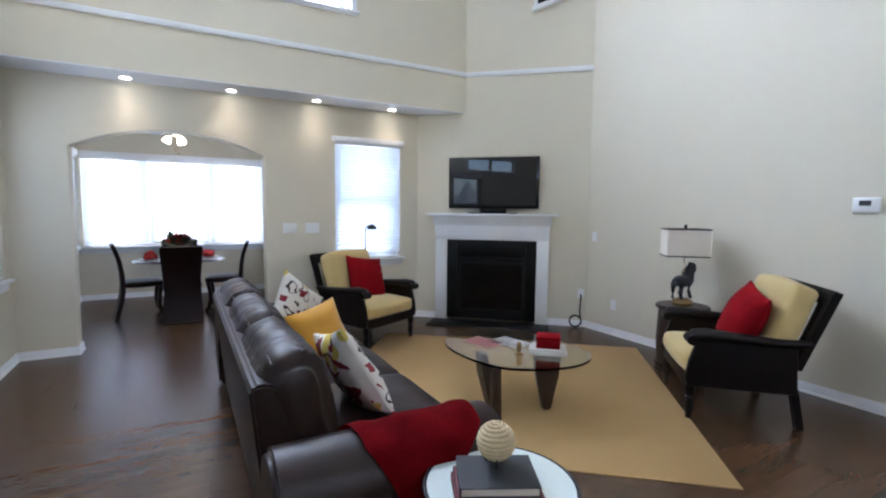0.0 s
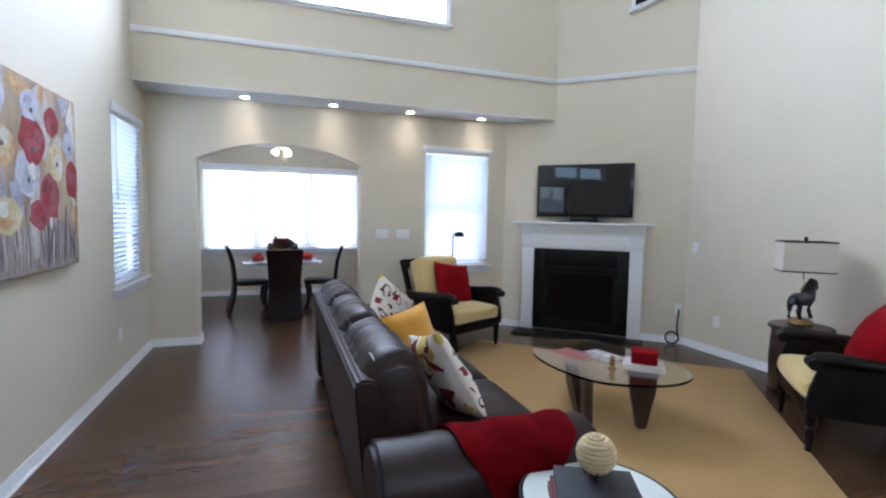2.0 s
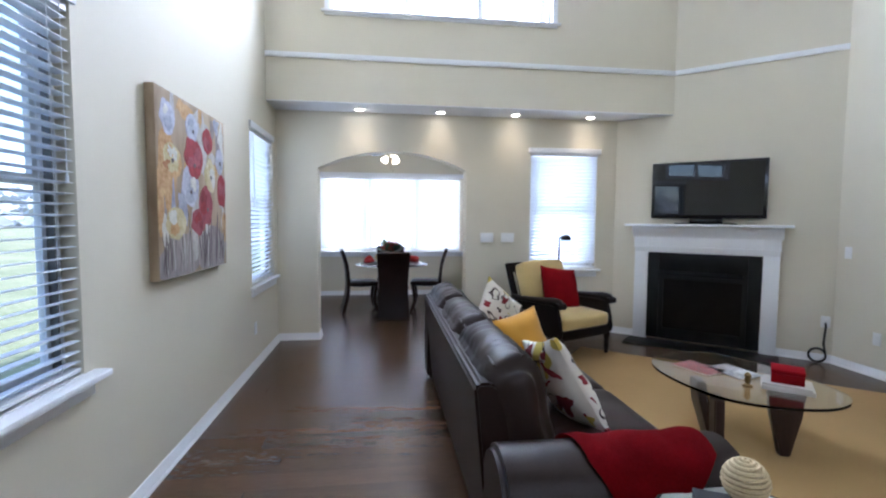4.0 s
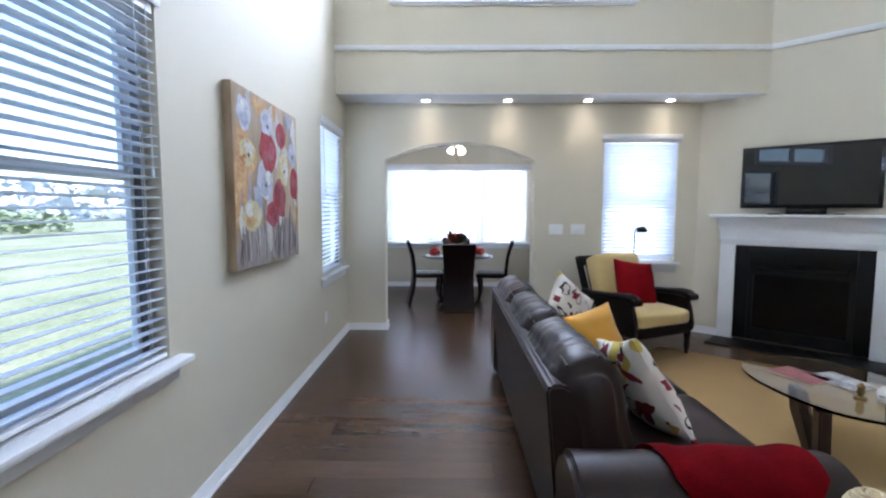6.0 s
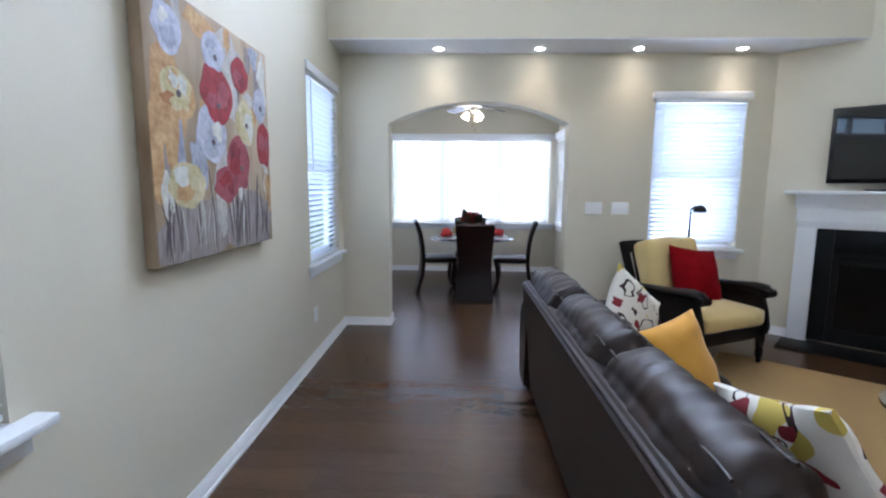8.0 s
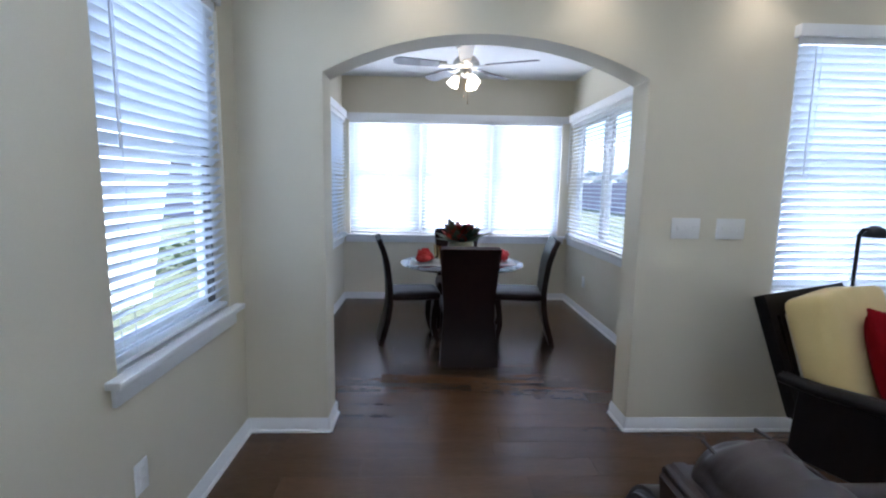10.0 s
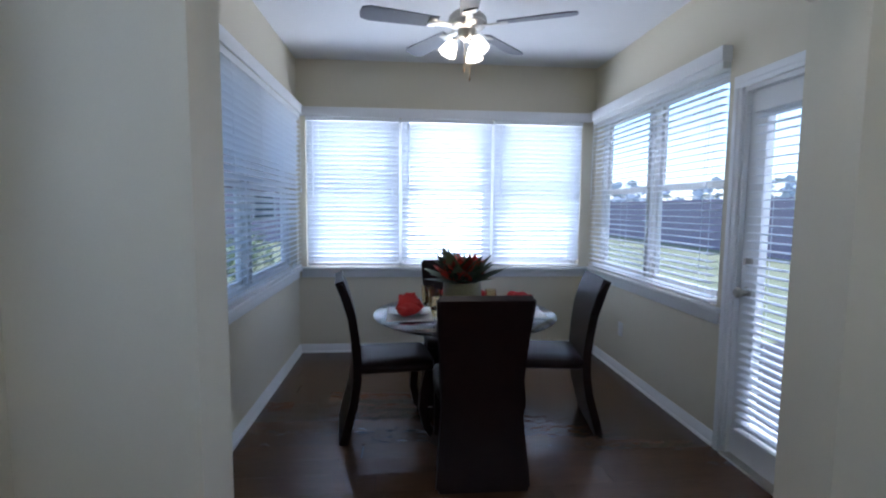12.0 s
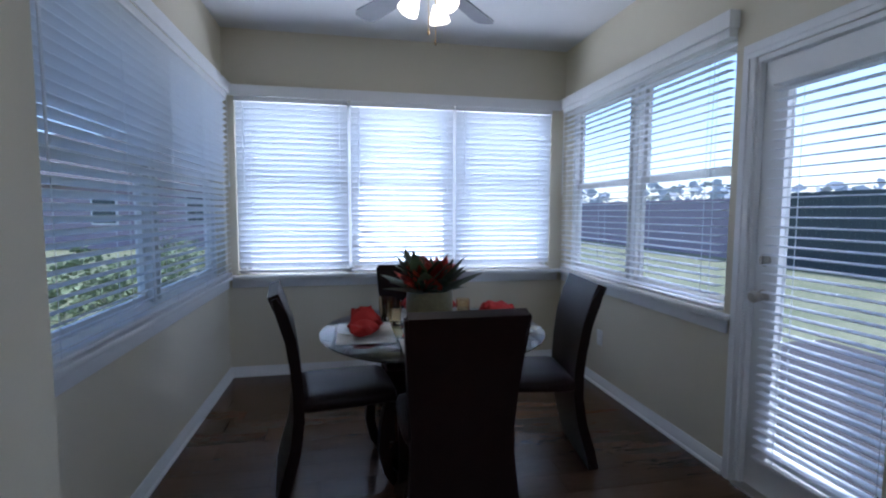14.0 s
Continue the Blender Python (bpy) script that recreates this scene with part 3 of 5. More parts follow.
# ---- recessed lamps in the soffit ----
first = None
for x in (-0.41, 0.52, 1.42, 2.35):
    m = Matrix.Translation((x, 5.21, SOFFIT))
    if first is None:
        first = thing("recessed_light", "round recessed ceiling light, lit", "downlight", m, "downlights in the soffit")
        ring = bmesh.new()
        lathe(ring, [(0.062, -0.001), (0.062, -0.006), (0.045, -0.008), (0.044, -0.001)], 24)
        part("trim_ring", ring, WHITE, first)
        part("lens", lathe(bmesh.new(), [(0.043, -0.0085), (0.043, -0.0095), (0.02, -0.0098)], 20), LED, first, "glowing lamp lens")
    else:
        copy_thing(first, m)
    d = bpy.data.lights.new("downlight", "SPOT")
    d.energy, d.spot_size, d.spot_blend, d.shadow_soft_size, d.color = 2.3, radians(110), 1.0, 0.05, (1.0, 0.78, 0.52)
    ob = new("downlight", d)
    ob.matrix_basis = look((x, 5.21, SOFFIT - 0.02), (x, 5.30, 0))

# ---- wall plates ----


def plate(m, w, h, gangs, label, toggles=True):
    t = thing("switch_plate" if toggles else "outlet_plate", label, "switch" if toggles else "outlet", m)
    part("plate", boxed(-w / 2, w / 2, -0.007, 0, -h / 2, h / 2, 0.002), PLASTIC, t)
    for i in range(gangs):
        x = (i - (gangs - 1) / 2) * 0.046
        if toggles:
            part("toggle", boxed(x - 0.005, x + 0.005, -0.016, -0.006, -0.010, 0.012, 0.001), PLASTIC, t)
        else:
            for z in (-0.02, 0.02):
                part("socket", boxed(x - 0.015, x + 0.015, -0.009, -0.006, z - 0.013, z + 0.013, 0.002), PLASTIC, t)


for x in (1.127, 1.388):
    plate(Matrix.Translation((x, AY, 1.225)), 0.165, 0.118, 3, "white three-gang light switch plate")
PLATE_R = pose(0, 0, 0, 0, 0, -90)
plate(Matrix.Translation((RX, 3.78, 1.145)) @ PLATE_R, 0.07, 0.118, 1, "white single light switch plate")
plate(Matrix.Translation((RX, 3.46, 0.36)) @ PLATE_R, 0.075, 0.118, 1, "white wall outlet plate", False)
plate(CORNER @ Matrix.Translation((0.31, 0, 0.42)), 0.08, 0.118, 1, "white wall outlet plate with a cord", False)
plate(Matrix.Translation((LX, 4.38, 0.38)) @ pose(0, 0, 0, 0, 0, 90), 0.075, 0.118, 1, "white wall outlet plate", False)
plate(Matrix.Translation((NR, 7.95, 0.38)) @ PLATE_R, 0.075, 0.118, 1, "white wall outlet plate", False)
t = thing("thermostat", "white wall thermostat with a small grey display", "thermostat", Matrix.Translation((RX, 1.20, 1.51)) @ PLATE_R)
part("housing", boxed(-0.075, 0.075, -0.03, 0, -0.045, 0.055, 0.006), PLASTIC, t)
part("display", boxed(-0.035, 0.035, -0.032, -0.029, 0.0, 0.038), BOOK_DARK, t, "grey display")
part("cover", boxed(-0.082, 0.082, -0.012, 0, -0.058, 0.062, 0.004), PLASTIC, t)

# ---- fireplace on the corner wall ----
FX = CORNER @ Matrix.Translation((-0.825, 0, 0))
t = thing("fireplace", "white painted mantel around a black gas fireplace", "fireplace", FX)
SD = 0.09
for a in (-0.73, 0.58):
    part("pilaster", boxed(a, a + 0.15, -SD, -0.001, 0.0, 1.07, 0.003), WHITE, t)
part("frieze", boxed(-0.73, 0.73, -SD, -0.001, 1.0705, 1.25, 0.003), WHITE, t)
f = bmesh.new()
sweep(f, [(-SD, 1.25), (-SD - 0.012, 1.25), (-SD - 0.016, 1.27), (-SD - 0.03, 1.30), (-SD - 0.055, 1.335), (-SD - 0.06, 1.36), (-SD - 0.075, 1.38), (-0.001, 1.38), (-0.001, 1.25)], "x", -0.755, 0.755)
box(f, -0.745, 0.745, -SD - 0.014, -SD, 1.13, 1.145)
for s in (-1, 1):
    box(f, s * 0.66 - 0.078, s * 0.66 + 0.078, -SD - 0.008, -SD, 1.145, 1.25)
part("cornice", f, WHITE, t)
part("mantel_shelf", boxed(-0.835, 0.835, -SD - 0.115, -0.001, 1.38, 1.41, 0.006), WHITE, t)
for a in ((-0.578, -0.4505, 0.03, 1.068), (0.4505, 0.578, 0.03, 1.068), (-0.4495, 0.4495, 0.86, 1.068)):
    part("slate_facing", boxed(a[0], a[1], -SD + 0.02, -0.001, a[2], a[3], 0.002), BLACK_STONE, t, "black slate facing")
f = bmesh.new()
box(f, -0.45, 0.45, -SD + 0.03, -0.001, 0.03, 0.16)
for i in range(4):
    box(f, -0.40, 0.40, -SD + 0.022, -SD + 0.03, 0.05 + i * 0.028, 0.062 + i * 0.028)
    box(f, -0.40, 0.40, -SD + 0.022, -SD + 0.03, 0.765 + i * 0.022, 0.775 + i * 0.022)
box(f, -0.45, 0.45, -SD + 0.03, -0.001, 0.75, 0.86)
box(f, -0.45, -0.40, -SD + 0.03, -0.001, 0.16, 0.75), box(f, 0.40, 0.45, -SD + 0.03, -0.001, 0.16, 0.75)
part("firebox_frame", f, BLACK_METAL, t, "black metal firebox frame with louvres")
f = bmesh.new()
box(f, -0.41, 0.41, -SD + 0.045, -SD + 0.05, 0.15, 0.76)
part("fire_glass", f, FIRE_GLASS, t, "dark fire glass")
part("hood", sweep(bmesh.new(), [(-SD - 0.02, 0.83), (-SD + 0.03, 0.85), (-SD + 0.03, 0.838), (-SD - 0.02, 0.82)], "x", -0.40, 0.40), BLACK_METAL, t)
solid("hearth_slab", boxed(-0.76, 0.76, -0.46, -0.095, 0.0, 0.014, 0.003), BLACK_STONE, "flat black slate hearth on the floor", "hearth", FX)

t = thing("television", "black flat screen television on the mantel", "television", FX @ Matrix.Translation((0.02, -0.09, 1.41)))
part("bezel", boxed(-0.575, 0.575, -0.02, 0.035, 0.065, 0.715, 0.008), GLOSS_BLACK, t)
part("back_cover", boxed(-0.45, 0.45, 0.035, 0.075, 0.12, 0.62, 0.01), BLACK_METAL, t)
part("screen", boxed(-0.54, 0.54, -0.0235, -0.02, 0.105, 0.685), SCREEN, t, "glossy black screen")
part("neck", boxed(-0.17, 0.17, -0.01, 0.02, 0.012, 0.07, 0.006), GLOSS_BLACK, t)
part("base", boxed(-0.31, 0.31, -0.10, 0.075, 0.0, 0.014, 0.005), GLOSS_BLACK, t)

# a coil of black cable by the outlet
c = bmesh.new()
ring = [(0.25 + 0.07 * math.cos(a), -0.09 + 0.012 * math.sin(a * 2.3), 0.085 + 0.07 * math.sin(a)) for a in [i * 2 * math.pi / 16 for i in range(65)]]
tube(c, ring + [(0.30, -0.06, 0.2), (0.315, -0.02, 0.38), (0.31, -0.008, 0.41)], 0.010, 8)
solid("cable_coil", c, BLACK_METAL, "coiled black power cable plugged into the outlet", "cable", CORNER)

# ---- rug ----
u = Vector((0.64, 0.768)).normalized()
r = bmesh.new()
box(r, 0, 2.58, 0, 2.75, 0.0, 0.009, 0.003)
bd = Matrix.Translation((2.55, 0.97, 0)) @ pose(0, 0, 0, 0, 0, math.degrees(math.atan2(u.y, u.x)))
solid("area_rug", r, RUG, "tan woven sisal rug on the wood floor", "rug", bd)

# ---- sofa ----
SY0, SY1, ARM0, ARM1 = 1.49, 3.80, 1.10, 3.70
t = thing("sofa", "dark brown leather sofa with rolled arms and loose cushions", "sofa")
f = bmesh.new()
sweep(f, [(0.285, 0.05), (0.215, 0.78), (0.235, 0.80), (0.285, 0.80), (0.34, 0.77), (0.42, 0.30), (0.42, 0.05)], "y", SY0, SY1)
bmesh.ops.bevel(f, geom=f.edges[:], offset=0.012, segments=2, affect="EDGES")
part("back_frame", f, LEATHER, t)
f = bmesh.new()
box(f, 0.40, 1.14, SY0 + 0.02, SY1 - 0.02, 0.06, 0.28, 0.02)
part("base", f, LEATHER, t)
n3 = 3
cw = (SY1 - SY0 - 0.34) / n3
for i in range(n3):
    yc = SY0 + 0.16 + cw * (i + 0.5)
    part("seat_cushion", rough_box(0.78, cw - 0.012, 0.18, 0.06, 0.035, 12, 0.006, i), LEATHER, t, "plump leather seat cushion", Matrix.Translation((0.80, yc, 0.37)))
bw3 = (SY1 - SY0) / n3
for i in range(n3):
    yc = SY0 + bw3 * (i + 0.5)
    bc = rough_box(0.25, bw3 + 0.012, 0.52, 0.11, 0.03, 34, 0.0, i)
    for v in bc.verts:
        x, y, z = v.co
        e = 0.5 * (1 + math.cos(min(1, abs(abs(y) - bw3 / 2) / 0.20) * math.pi))
        k = 0.5 + 0.5 * max(0, z / 0.27)
        v.co += Vector((1, 0, 1)) * 0.007 * k * math.sin(y * 74 + 3.0 * noise.noise(Vector((x * 5, i * 3.0, z * 6)))) * (0.35 + e)
        v.co += noise.noise_vector(Vector((x, y, z)) * 9 + Vector((i * 5.0, 0, 0))) * 0.009
        v.co += Vector((0, 0, 1)) * noise.noise(Vector((x * 6, y * 30, z * 8 + i))) * 0.009 * k
    cu = part("back_cushion", bc, LEATHER, t, "gathered leather back cushion", Matrix.Translation((0.42, yc, 0.63)) @ pose(0, 0, 0, 0, -14, 0))
    pip = []
    for a in range(41):
        y = (a / 40 - 0.5) * (bw3 - 0.07)
        pip.append((0.065, y, 0.258 + 0.004 * math.sin(y * 46)))
    part("piping", tube(bmesh.new(), pip, 0.005, 6), LEATHER, cu)
    pip = [(-0.06, y, 0.258 + 0.004 * math.sin(y * 40)) for y in [(a / 40 - 0.5) * (bw3 - 0.07) for a in range(41)]]
    part("piping", tube(bmesh.new(), pip, 0.005, 6), LEATHER, cu)
for y0 in (ARM0, ARM1):
    f = bmesh.new()
    w, zc, rr = 0.34, 0.49, 0.16
    oc = y0 + w / 2
    out = [(oc - 0.13, 0.05), (oc + 0.13, 0.05), (oc + 0.13, 0.36)] + [(oc + rr * 1.06 * math.cos(a), zc + rr * math.sin(a)) for a in [radians(-35 + 250 * i / 18) for i in range(19)]] + [(oc - 0.13, 0.36)]
    sweep(f, out, "x", 0.24, 1.13)
    bmesh.ops.bevel(f, geom=[e for e in f.edges if abs(e.verts[0].co.x - e.verts[1].co.x) < 1e-5], offset=0.02, segments=3, affect="EDGES")
    bmesh.ops.triangulate(f, faces=[q for q in f.faces if len(q.verts) > 4])
    part("arm", f, LEATHER, t, "rolled leather arm")
for x in (0.36, 1.06):
    for y in (SY0 + 0.02, SY1 - 0.05):
        part("leg", lathe(bmesh.new(), [(0.022, 0), (0.03, 0.06)], 12, (x, y)), DARK_WOOD, t)

# a red throw over the near arm
oc = ARM0 + 0.17
path = []
for i in range(25):
    a = radians(-50 + 280 * i / 24)
    path.append((oc - 0.186 * math.cos(a), 0.49 + 0.176 * math.sin(a)))
path = [(oc - 0.165, 0.13), (oc - 0.158, 0.2), (oc - 0.152, 0.27)] + path[2:-2] + [(oc + 0.15, 0.38)]
f = bmesh.new()
rows = []
nx = 26
for i, (y, z) in enumerate(path):
    k = i / (len(path) - 1)
    tp = max(0.0, 1 - k / 0.42)
    x0, x1 = 0.53 + 0.02 * math.sin(k * 5) + 0.17 * tp, 1.02 - 0.02 * math.cos(k * 4) - 0.30 * tp
    rows.append([f.verts.new((x0 + (x1 - x0) * j / nx + 0.01 * noise.noise(Vector((k * 4, j * 0.4, 2))), y + 0.004 * math.sin(j * 0.5 + k * 3), z + 0.003 * math.sin(j * 0.6) + 0.006 * noise.noise(Vector((j * 0.3, k * 6, 0))))) for j in range(nx + 1)])
for a, b in zip(rows, rows[1:]):
    for j in range(nx):
        f.faces.new((a[j], a[j + 1], b[j + 1], b[j]))
bmesh.ops.solidify(f, geom=f.faces[:], thickness=0.02)
solid("throw_blanket", f, RED_KNIT, "red knitted throw draped over the sofa arm", "blanket")

# scatter cushions
for mat, label, m, sz in (
    (PRINT, "off-white cushion with maroon scroll print on the sofa", Matrix.Translation((0.76, 3.28, 0.685)) @ pose(0, 0, 0, -14, 36, 30), 0.46),
    (MUSTARD, "plain mustard yellow cushion on the sofa", Matrix.Translation((0.83, 2.84, 0.585)) @ pose(0, 0, 0, -22, -8, 30), 0.44),
    (PRINT, "off-white cushion with maroon scroll print on the sofa", Matrix.Translation((0.73, 1.88, 0.655)) @ pose(0, 0, 0, -28, 16, 91), 0.47),
):
    t = thing("scatter_cushion", label, "cushion", m, "cushions on the sofa")
    part("cover", pillow(sz, 0.15, int(sz * 100)), mat, t)


# ---- armchairs ----
def armchair(m, label):
    t = thing("armchair", label, "armchair", m, "pair of armchairs")
    w = 0.38
    turned = [(0.016, 0), (0.022, 0.01), (0.018, 0.035), (0.028, 0.06), (0.03, 0.10), (0.022, 0.13), (0.032, 0.15), (0.024, 0.165), (0.034, 0.18), (0.034, 0.24)]
    for s in (-1, 1):
        part("front_leg", lathe(bmesh.new(), turned, 14, (s * 0.35, -0.34)), DARK_WOOD, t, "turned wooden leg")
        f = bmesh.new()
        sweep(f, [(0.26, 0.28), (0.31, 0.28), (0.36, 0.0), (0.315, 0.0)], "x", s * 0.35 - 0.025, s * 0.35 + 0.025)
        part("rear_leg", f, DARK_WOOD, t)
        f = bmesh.new()
        sweep(f, [(-0.37, 0.24), (-0.385, 0.30), (-0.36, 0.42), (-0.33, 0.52), (-0.31, 0.575), (0.28, 0.56), (0.30, 0.24)], "x", s * w - 0.02, s * w + 0.02)
        bmesh.ops.bevel(f, geom=f.edges[:], offset=0.006, segments=1, affect="EDGES")
        part("side_panel", f, DARK_WOOD, t)
        f = bmesh.new()
        pts = [(s * w, 0.36, 0.585), (s * w, 0.2, 0.58), (s * w, -0.1, 0.60), (s * w, -0.25, 0.61), (s * w, -0.33, 0.60), (s * w, -0.37, 0.575)]
        tube(f, pts, [0.026, 0.03, 0.036, 0.044, 0.046, 0.03], 12)
        for v in f.verts:
            v.co.x = s * w + (v.co.x - s * w) * 1.35
        tube(f, [(s * w - 0.055, -0.355, 0.575), (s * w + 0.055, -0.355, 0.575)], 0.036, 14)
        part("arm", f, DARK_WOOD, t, "scrolled wooden armrest")
        f = bmesh.new()
        sweep(f, [(0.27, 0.40), (0.325, 0.40), (0.52, 0.91), (0.47, 0.93)], "x", s * 0.345 - 0.025, s * 0.345 + 0.025)
        part("back_post", f, DARK_WOOD, t)
    f = bmesh.new()
    box(f, -0.36, 0.36, -0.37, -0.33, 0.22, 0.315, 0.006), box(f, -0.36, 0.36, 0.26, 0.30, 0.22, 0.315), box(f, -0.37, 0.37, -0.33, 0.26, 0.27, 0.305)
    part("seat_frame", f, DARK_WOOD, t)
    f = bmesh.new()
    sweep(f, [(0.445, 0.845), (0.485, 0.83), (0.525, 0.925), (0.48, 0.945)], "x", -0.37, 0.37)
    part("top_rail", f, DARK_WOOD, t)
    f = bmesh.new()
    sweep(f, [(0.30, 0.44), (0.335, 0.43), (0.355, 0.49), (0.32, 0.50)], "x", -0.34, 0.34)
    part("back_rail", f, DARK_WOOD, t)
    sl = bmesh.new()
    sweep(sl, [(0.325, 0.47), (0.345, 0.465), (0.48, 0.85), (0.46, 0.855)], "x", -0.02, 0.02)
    a = part("back_slat", sl, DARK_WOOD, t)
    for x in (-0.24, -0.12, 0.12, 0.24):
        again(a, Matrix.Translation((x, 0, 0)))
    part("seat_cushion", rough_box(0.70, 0.66, 0.15, 0.045, 0.03, 10, 0.004, 2), YELLOW, t, "pale yellow seat cushion", Matrix.Translation((0, -0.05, 0.385)))
    part("back_cushion", rough_box(0.62, 0.17, 0.55, 0.035, 0.025, 14, 0.008, 5), YELLOW, t, "pale yellow back cushion", Matrix.Translation((0, 0.265, 0.69)) @ pose(0, 0, 0, -20, 0, 0))
    return t


A1 = pose(1.80, 4.62, 0.009, 0, 0, 25)
A2 = pose(3.585, 1.665, 0.009, 0, 0, 227)
armchair(A1, "dark wooden armchair with pale yellow cushions near a window")
armchair(A2, "dark wooden armchair with pale yellow cushions beside a lamp table")
for A, dx in ((A1, 0.04), (A2, 0.10)):
    t = thing("scatter_cushion", "deep red square cushion on the armchair", "cushion", A @ Matrix.Translation((dx, 0.05, 0.675)) @ pose(0, 0, 0, -22, 8, -6), "cushions on the armchairs")
    part("cover", pillow(0.49, 0.21, 3), RED, t)


# ---- coffee table ----
def blob(pts, n=10):
    """A smooth closed outline through corner points."""
    out = []
    k = len(pts)
    for i in range(k):
        p0, p1, p2, p3 = (Vector(pts[(i + j) % k]) for j in (-1, 0, 1, 2))
        for s in range(n):
            q = s / n
            out.append(0.5 * ((2 * p1) + (p2 - p0) * q + (2 * p0 - 5 * p1 + 4 * p2 - p3) * q * q + (3 * p1 - p0 - 3 * p2 + p3) * q ** 3))
    return [(v.x, v.y) for v in out]


CT = Vector((2.22, 2.56))
t = thing("coffee_table", "glass coffee table with a sculpted dark wooden base", "coffee table", Matrix.Translation((CT.x, CT.y, 0.009)))
top = sweep(bmesh.new(), blob([(-0.32, 0.42), (0.12, 0.52), (0.36, 0.22), (0.42, -0.40), (0.10, -0.60), (-0.34, -0.42), (-0.46, 0.05)]), "z", 0.385, 0.402)
part("tabletop", top, TABLE_GLASS, t, "freeform clear glass top")
f = bmesh.new()
sweep(f, [(-0.30, 0.0), (-0.22, 0.0), (0.02, 0.25), (0.06, 0.384), (-0.05, 0.384), (-0.10, 0.27), (-0.27, 0.05)], "x", -0.03, 0.03)
sweep(f, [(-0.32, 0.0), (-0.24, 0.0), (-0.22, 0.37), (-0.30, 0.37)], "x", -0.03, 0.03)
bmesh.ops.bevel(f, geom=f.edges[:], offset=0.008, segments=2, affect="EDGES")
part("base_leg", f, BROWN_WOOD, t, "sculpted dark wooden leg", Matrix.Translation((-0.29, -0.04, 0)) @ pose(0, 0, 0, 0, 0, -12))
f = bmesh.new()
sweep(f, [(-0.03, 0.0), (0.03, 0.0), (0.09, 0.28), (0.10, 0.384), (-0.10, 0.384), (-0.08, 0.25)], "x", -0.03, 0.03)
bmesh.ops.bevel(f, geom=f.edges[:], offset=0.008, segments=2, affect="EDGES")
part("base_leg", f, BROWN_WOOD, t, "sculpted dark wooden leg", Matrix.Translation((0.09, -0.33, 0)) @ pose(0, 0, 0, 0, 0, 64))
TOP = 0.411


def book(name, m, sx, sy, h, cover, label, cat="book", mag=False):
    t = thing(name, label, cat, m)
    if mag:
        part("cover", boxed(-sx / 2, sx / 2, -sy / 2, sy / 2, h * 0.7, h, 0.001), cover, t)
        part("page_block", boxed(-sx / 2 + 0.002, sx / 2 - 0.002, -sy / 2 + 0.002, sy / 2 - 0.002, 0, h * 0.7), PAGES, t)
    else:
        f = bmesh.new()
        box(f, -sx / 2, sx / 2, -sy / 2, sy / 2, 0, 0.003), box(f, -sx / 2, sx / 2, -sy / 2, sy / 2, h - 0.003, h)
        box(f, -sx / 2, -sx / 2 + 0.004, -sy / 2, sy / 2, 0.003, h - 0.003)
        part("cover", f, cover, t)
        part("page_block", boxed(-sx / 2 + 0.004, sx / 2 - 0.006, -sy / 2 + 0.005, sy / 2 - 0.005, 0.003, h - 0.003), PAGES, t)
    return t


def over(x, y, z, rz):
    return Matrix.Translation((x, y, z)) @ pose(0, 0, 0, 0, 0, rz)


book("magazine", over(2.07, 2.70, TOP, 20), 0.21, 0.28, 0.008, PAPER, "glossy magazine with a red and white cover", "magazine", True)
book("magazine", over(2.25, 2.60, TOP, 12), 0.21, 0.28, 0.008, PAPER2, "glossy magazine with a grey cover", "magazine", True)
book("book", over(2.36, 2.28, TOP, 50), 0.20, 0.27, 0.022, BOOK_WHITE, "pale hardback book lying on the glass")
book("book", over(2.36, 2.28, TOP + 0.022, 46), 0.19, 0.25, 0.016, BOOK_WHITE, "pale hardback book lying on another")
t = thing("box", "deep red lidded box on two books", "box", over(2.37, 2.29, TOP + 0.038, 48))
part("body", boxed(-0.075, 0.075, -0.085, 0.085, 0, 0.06, 0.006), RED, t)
part("lid", boxed(-0.078, 0.078, -0.088, 0.088, 0.06, 0.088, 0.008), RED, t)
f = lathe(bmesh.new(), [(0.03, 0), (0.032, 0.008), (0.012, 0.018), (0.02, 0.04), (0.016, 0.055), (0.022, 0.07), (0.006, 0.09)], 14)
solid("figurine", f, BRASS, "small brass ornament on the glass table", "ornament", over(2.14, 2.34, TOP, 0))

# ---- round side table ----
t = thing("side_table", "small round glass side table with a dark metal rim", "side table", Matrix.Translation((0.92, 0.90, 0)))
part("tabletop", lathe(bmesh.new(), [(0.245, 0.535), (0.248, 0.54), (0.248, 0.546), (0.245, 0.549)], 48), REFLECT_GLASS, t, "round glass top")
f = bmesh.new()
tube(f, [(0.252 * math.cos(a), 0.252 * math.sin(a), 0.542) for a in [i * 2 * math.pi / 48 for i in range(49)]], 0.008, 8)
part("rim", f, BLACK_METAL, t, "dark metal rim")
for i in range(3):
    a = i * 2.094 + 0.4
    part("leg", tube(bmesh.new(), [(0.235 * math.cos(a), 0.235 * math.sin(a), 0.534), (0.17 * math.cos(a), 0.17 * math.sin(a), 0.28), (0.24 * math.cos(a), 0.24 * math.sin(a), 0)], 0.010, 8), BLACK_METAL, t)
part("lower_shelf", lathe(bmesh.new(), [(0.19, 0.20), (0.19, 0.212)], 32), CHINA, t, "pale lower shelf")
ST = 0.549
book("book", over(0.865, 0.845, ST, -24), 0.27, 0.21, 0.028, BOOK_RED, "hardback book with a dark red cover", "book")
book("book", over(0.865, 0.845, ST + 0.028, -25), 0.26, 0.20, 0.022, BOOK_RED, "hardback book with a maroon cover", "book")
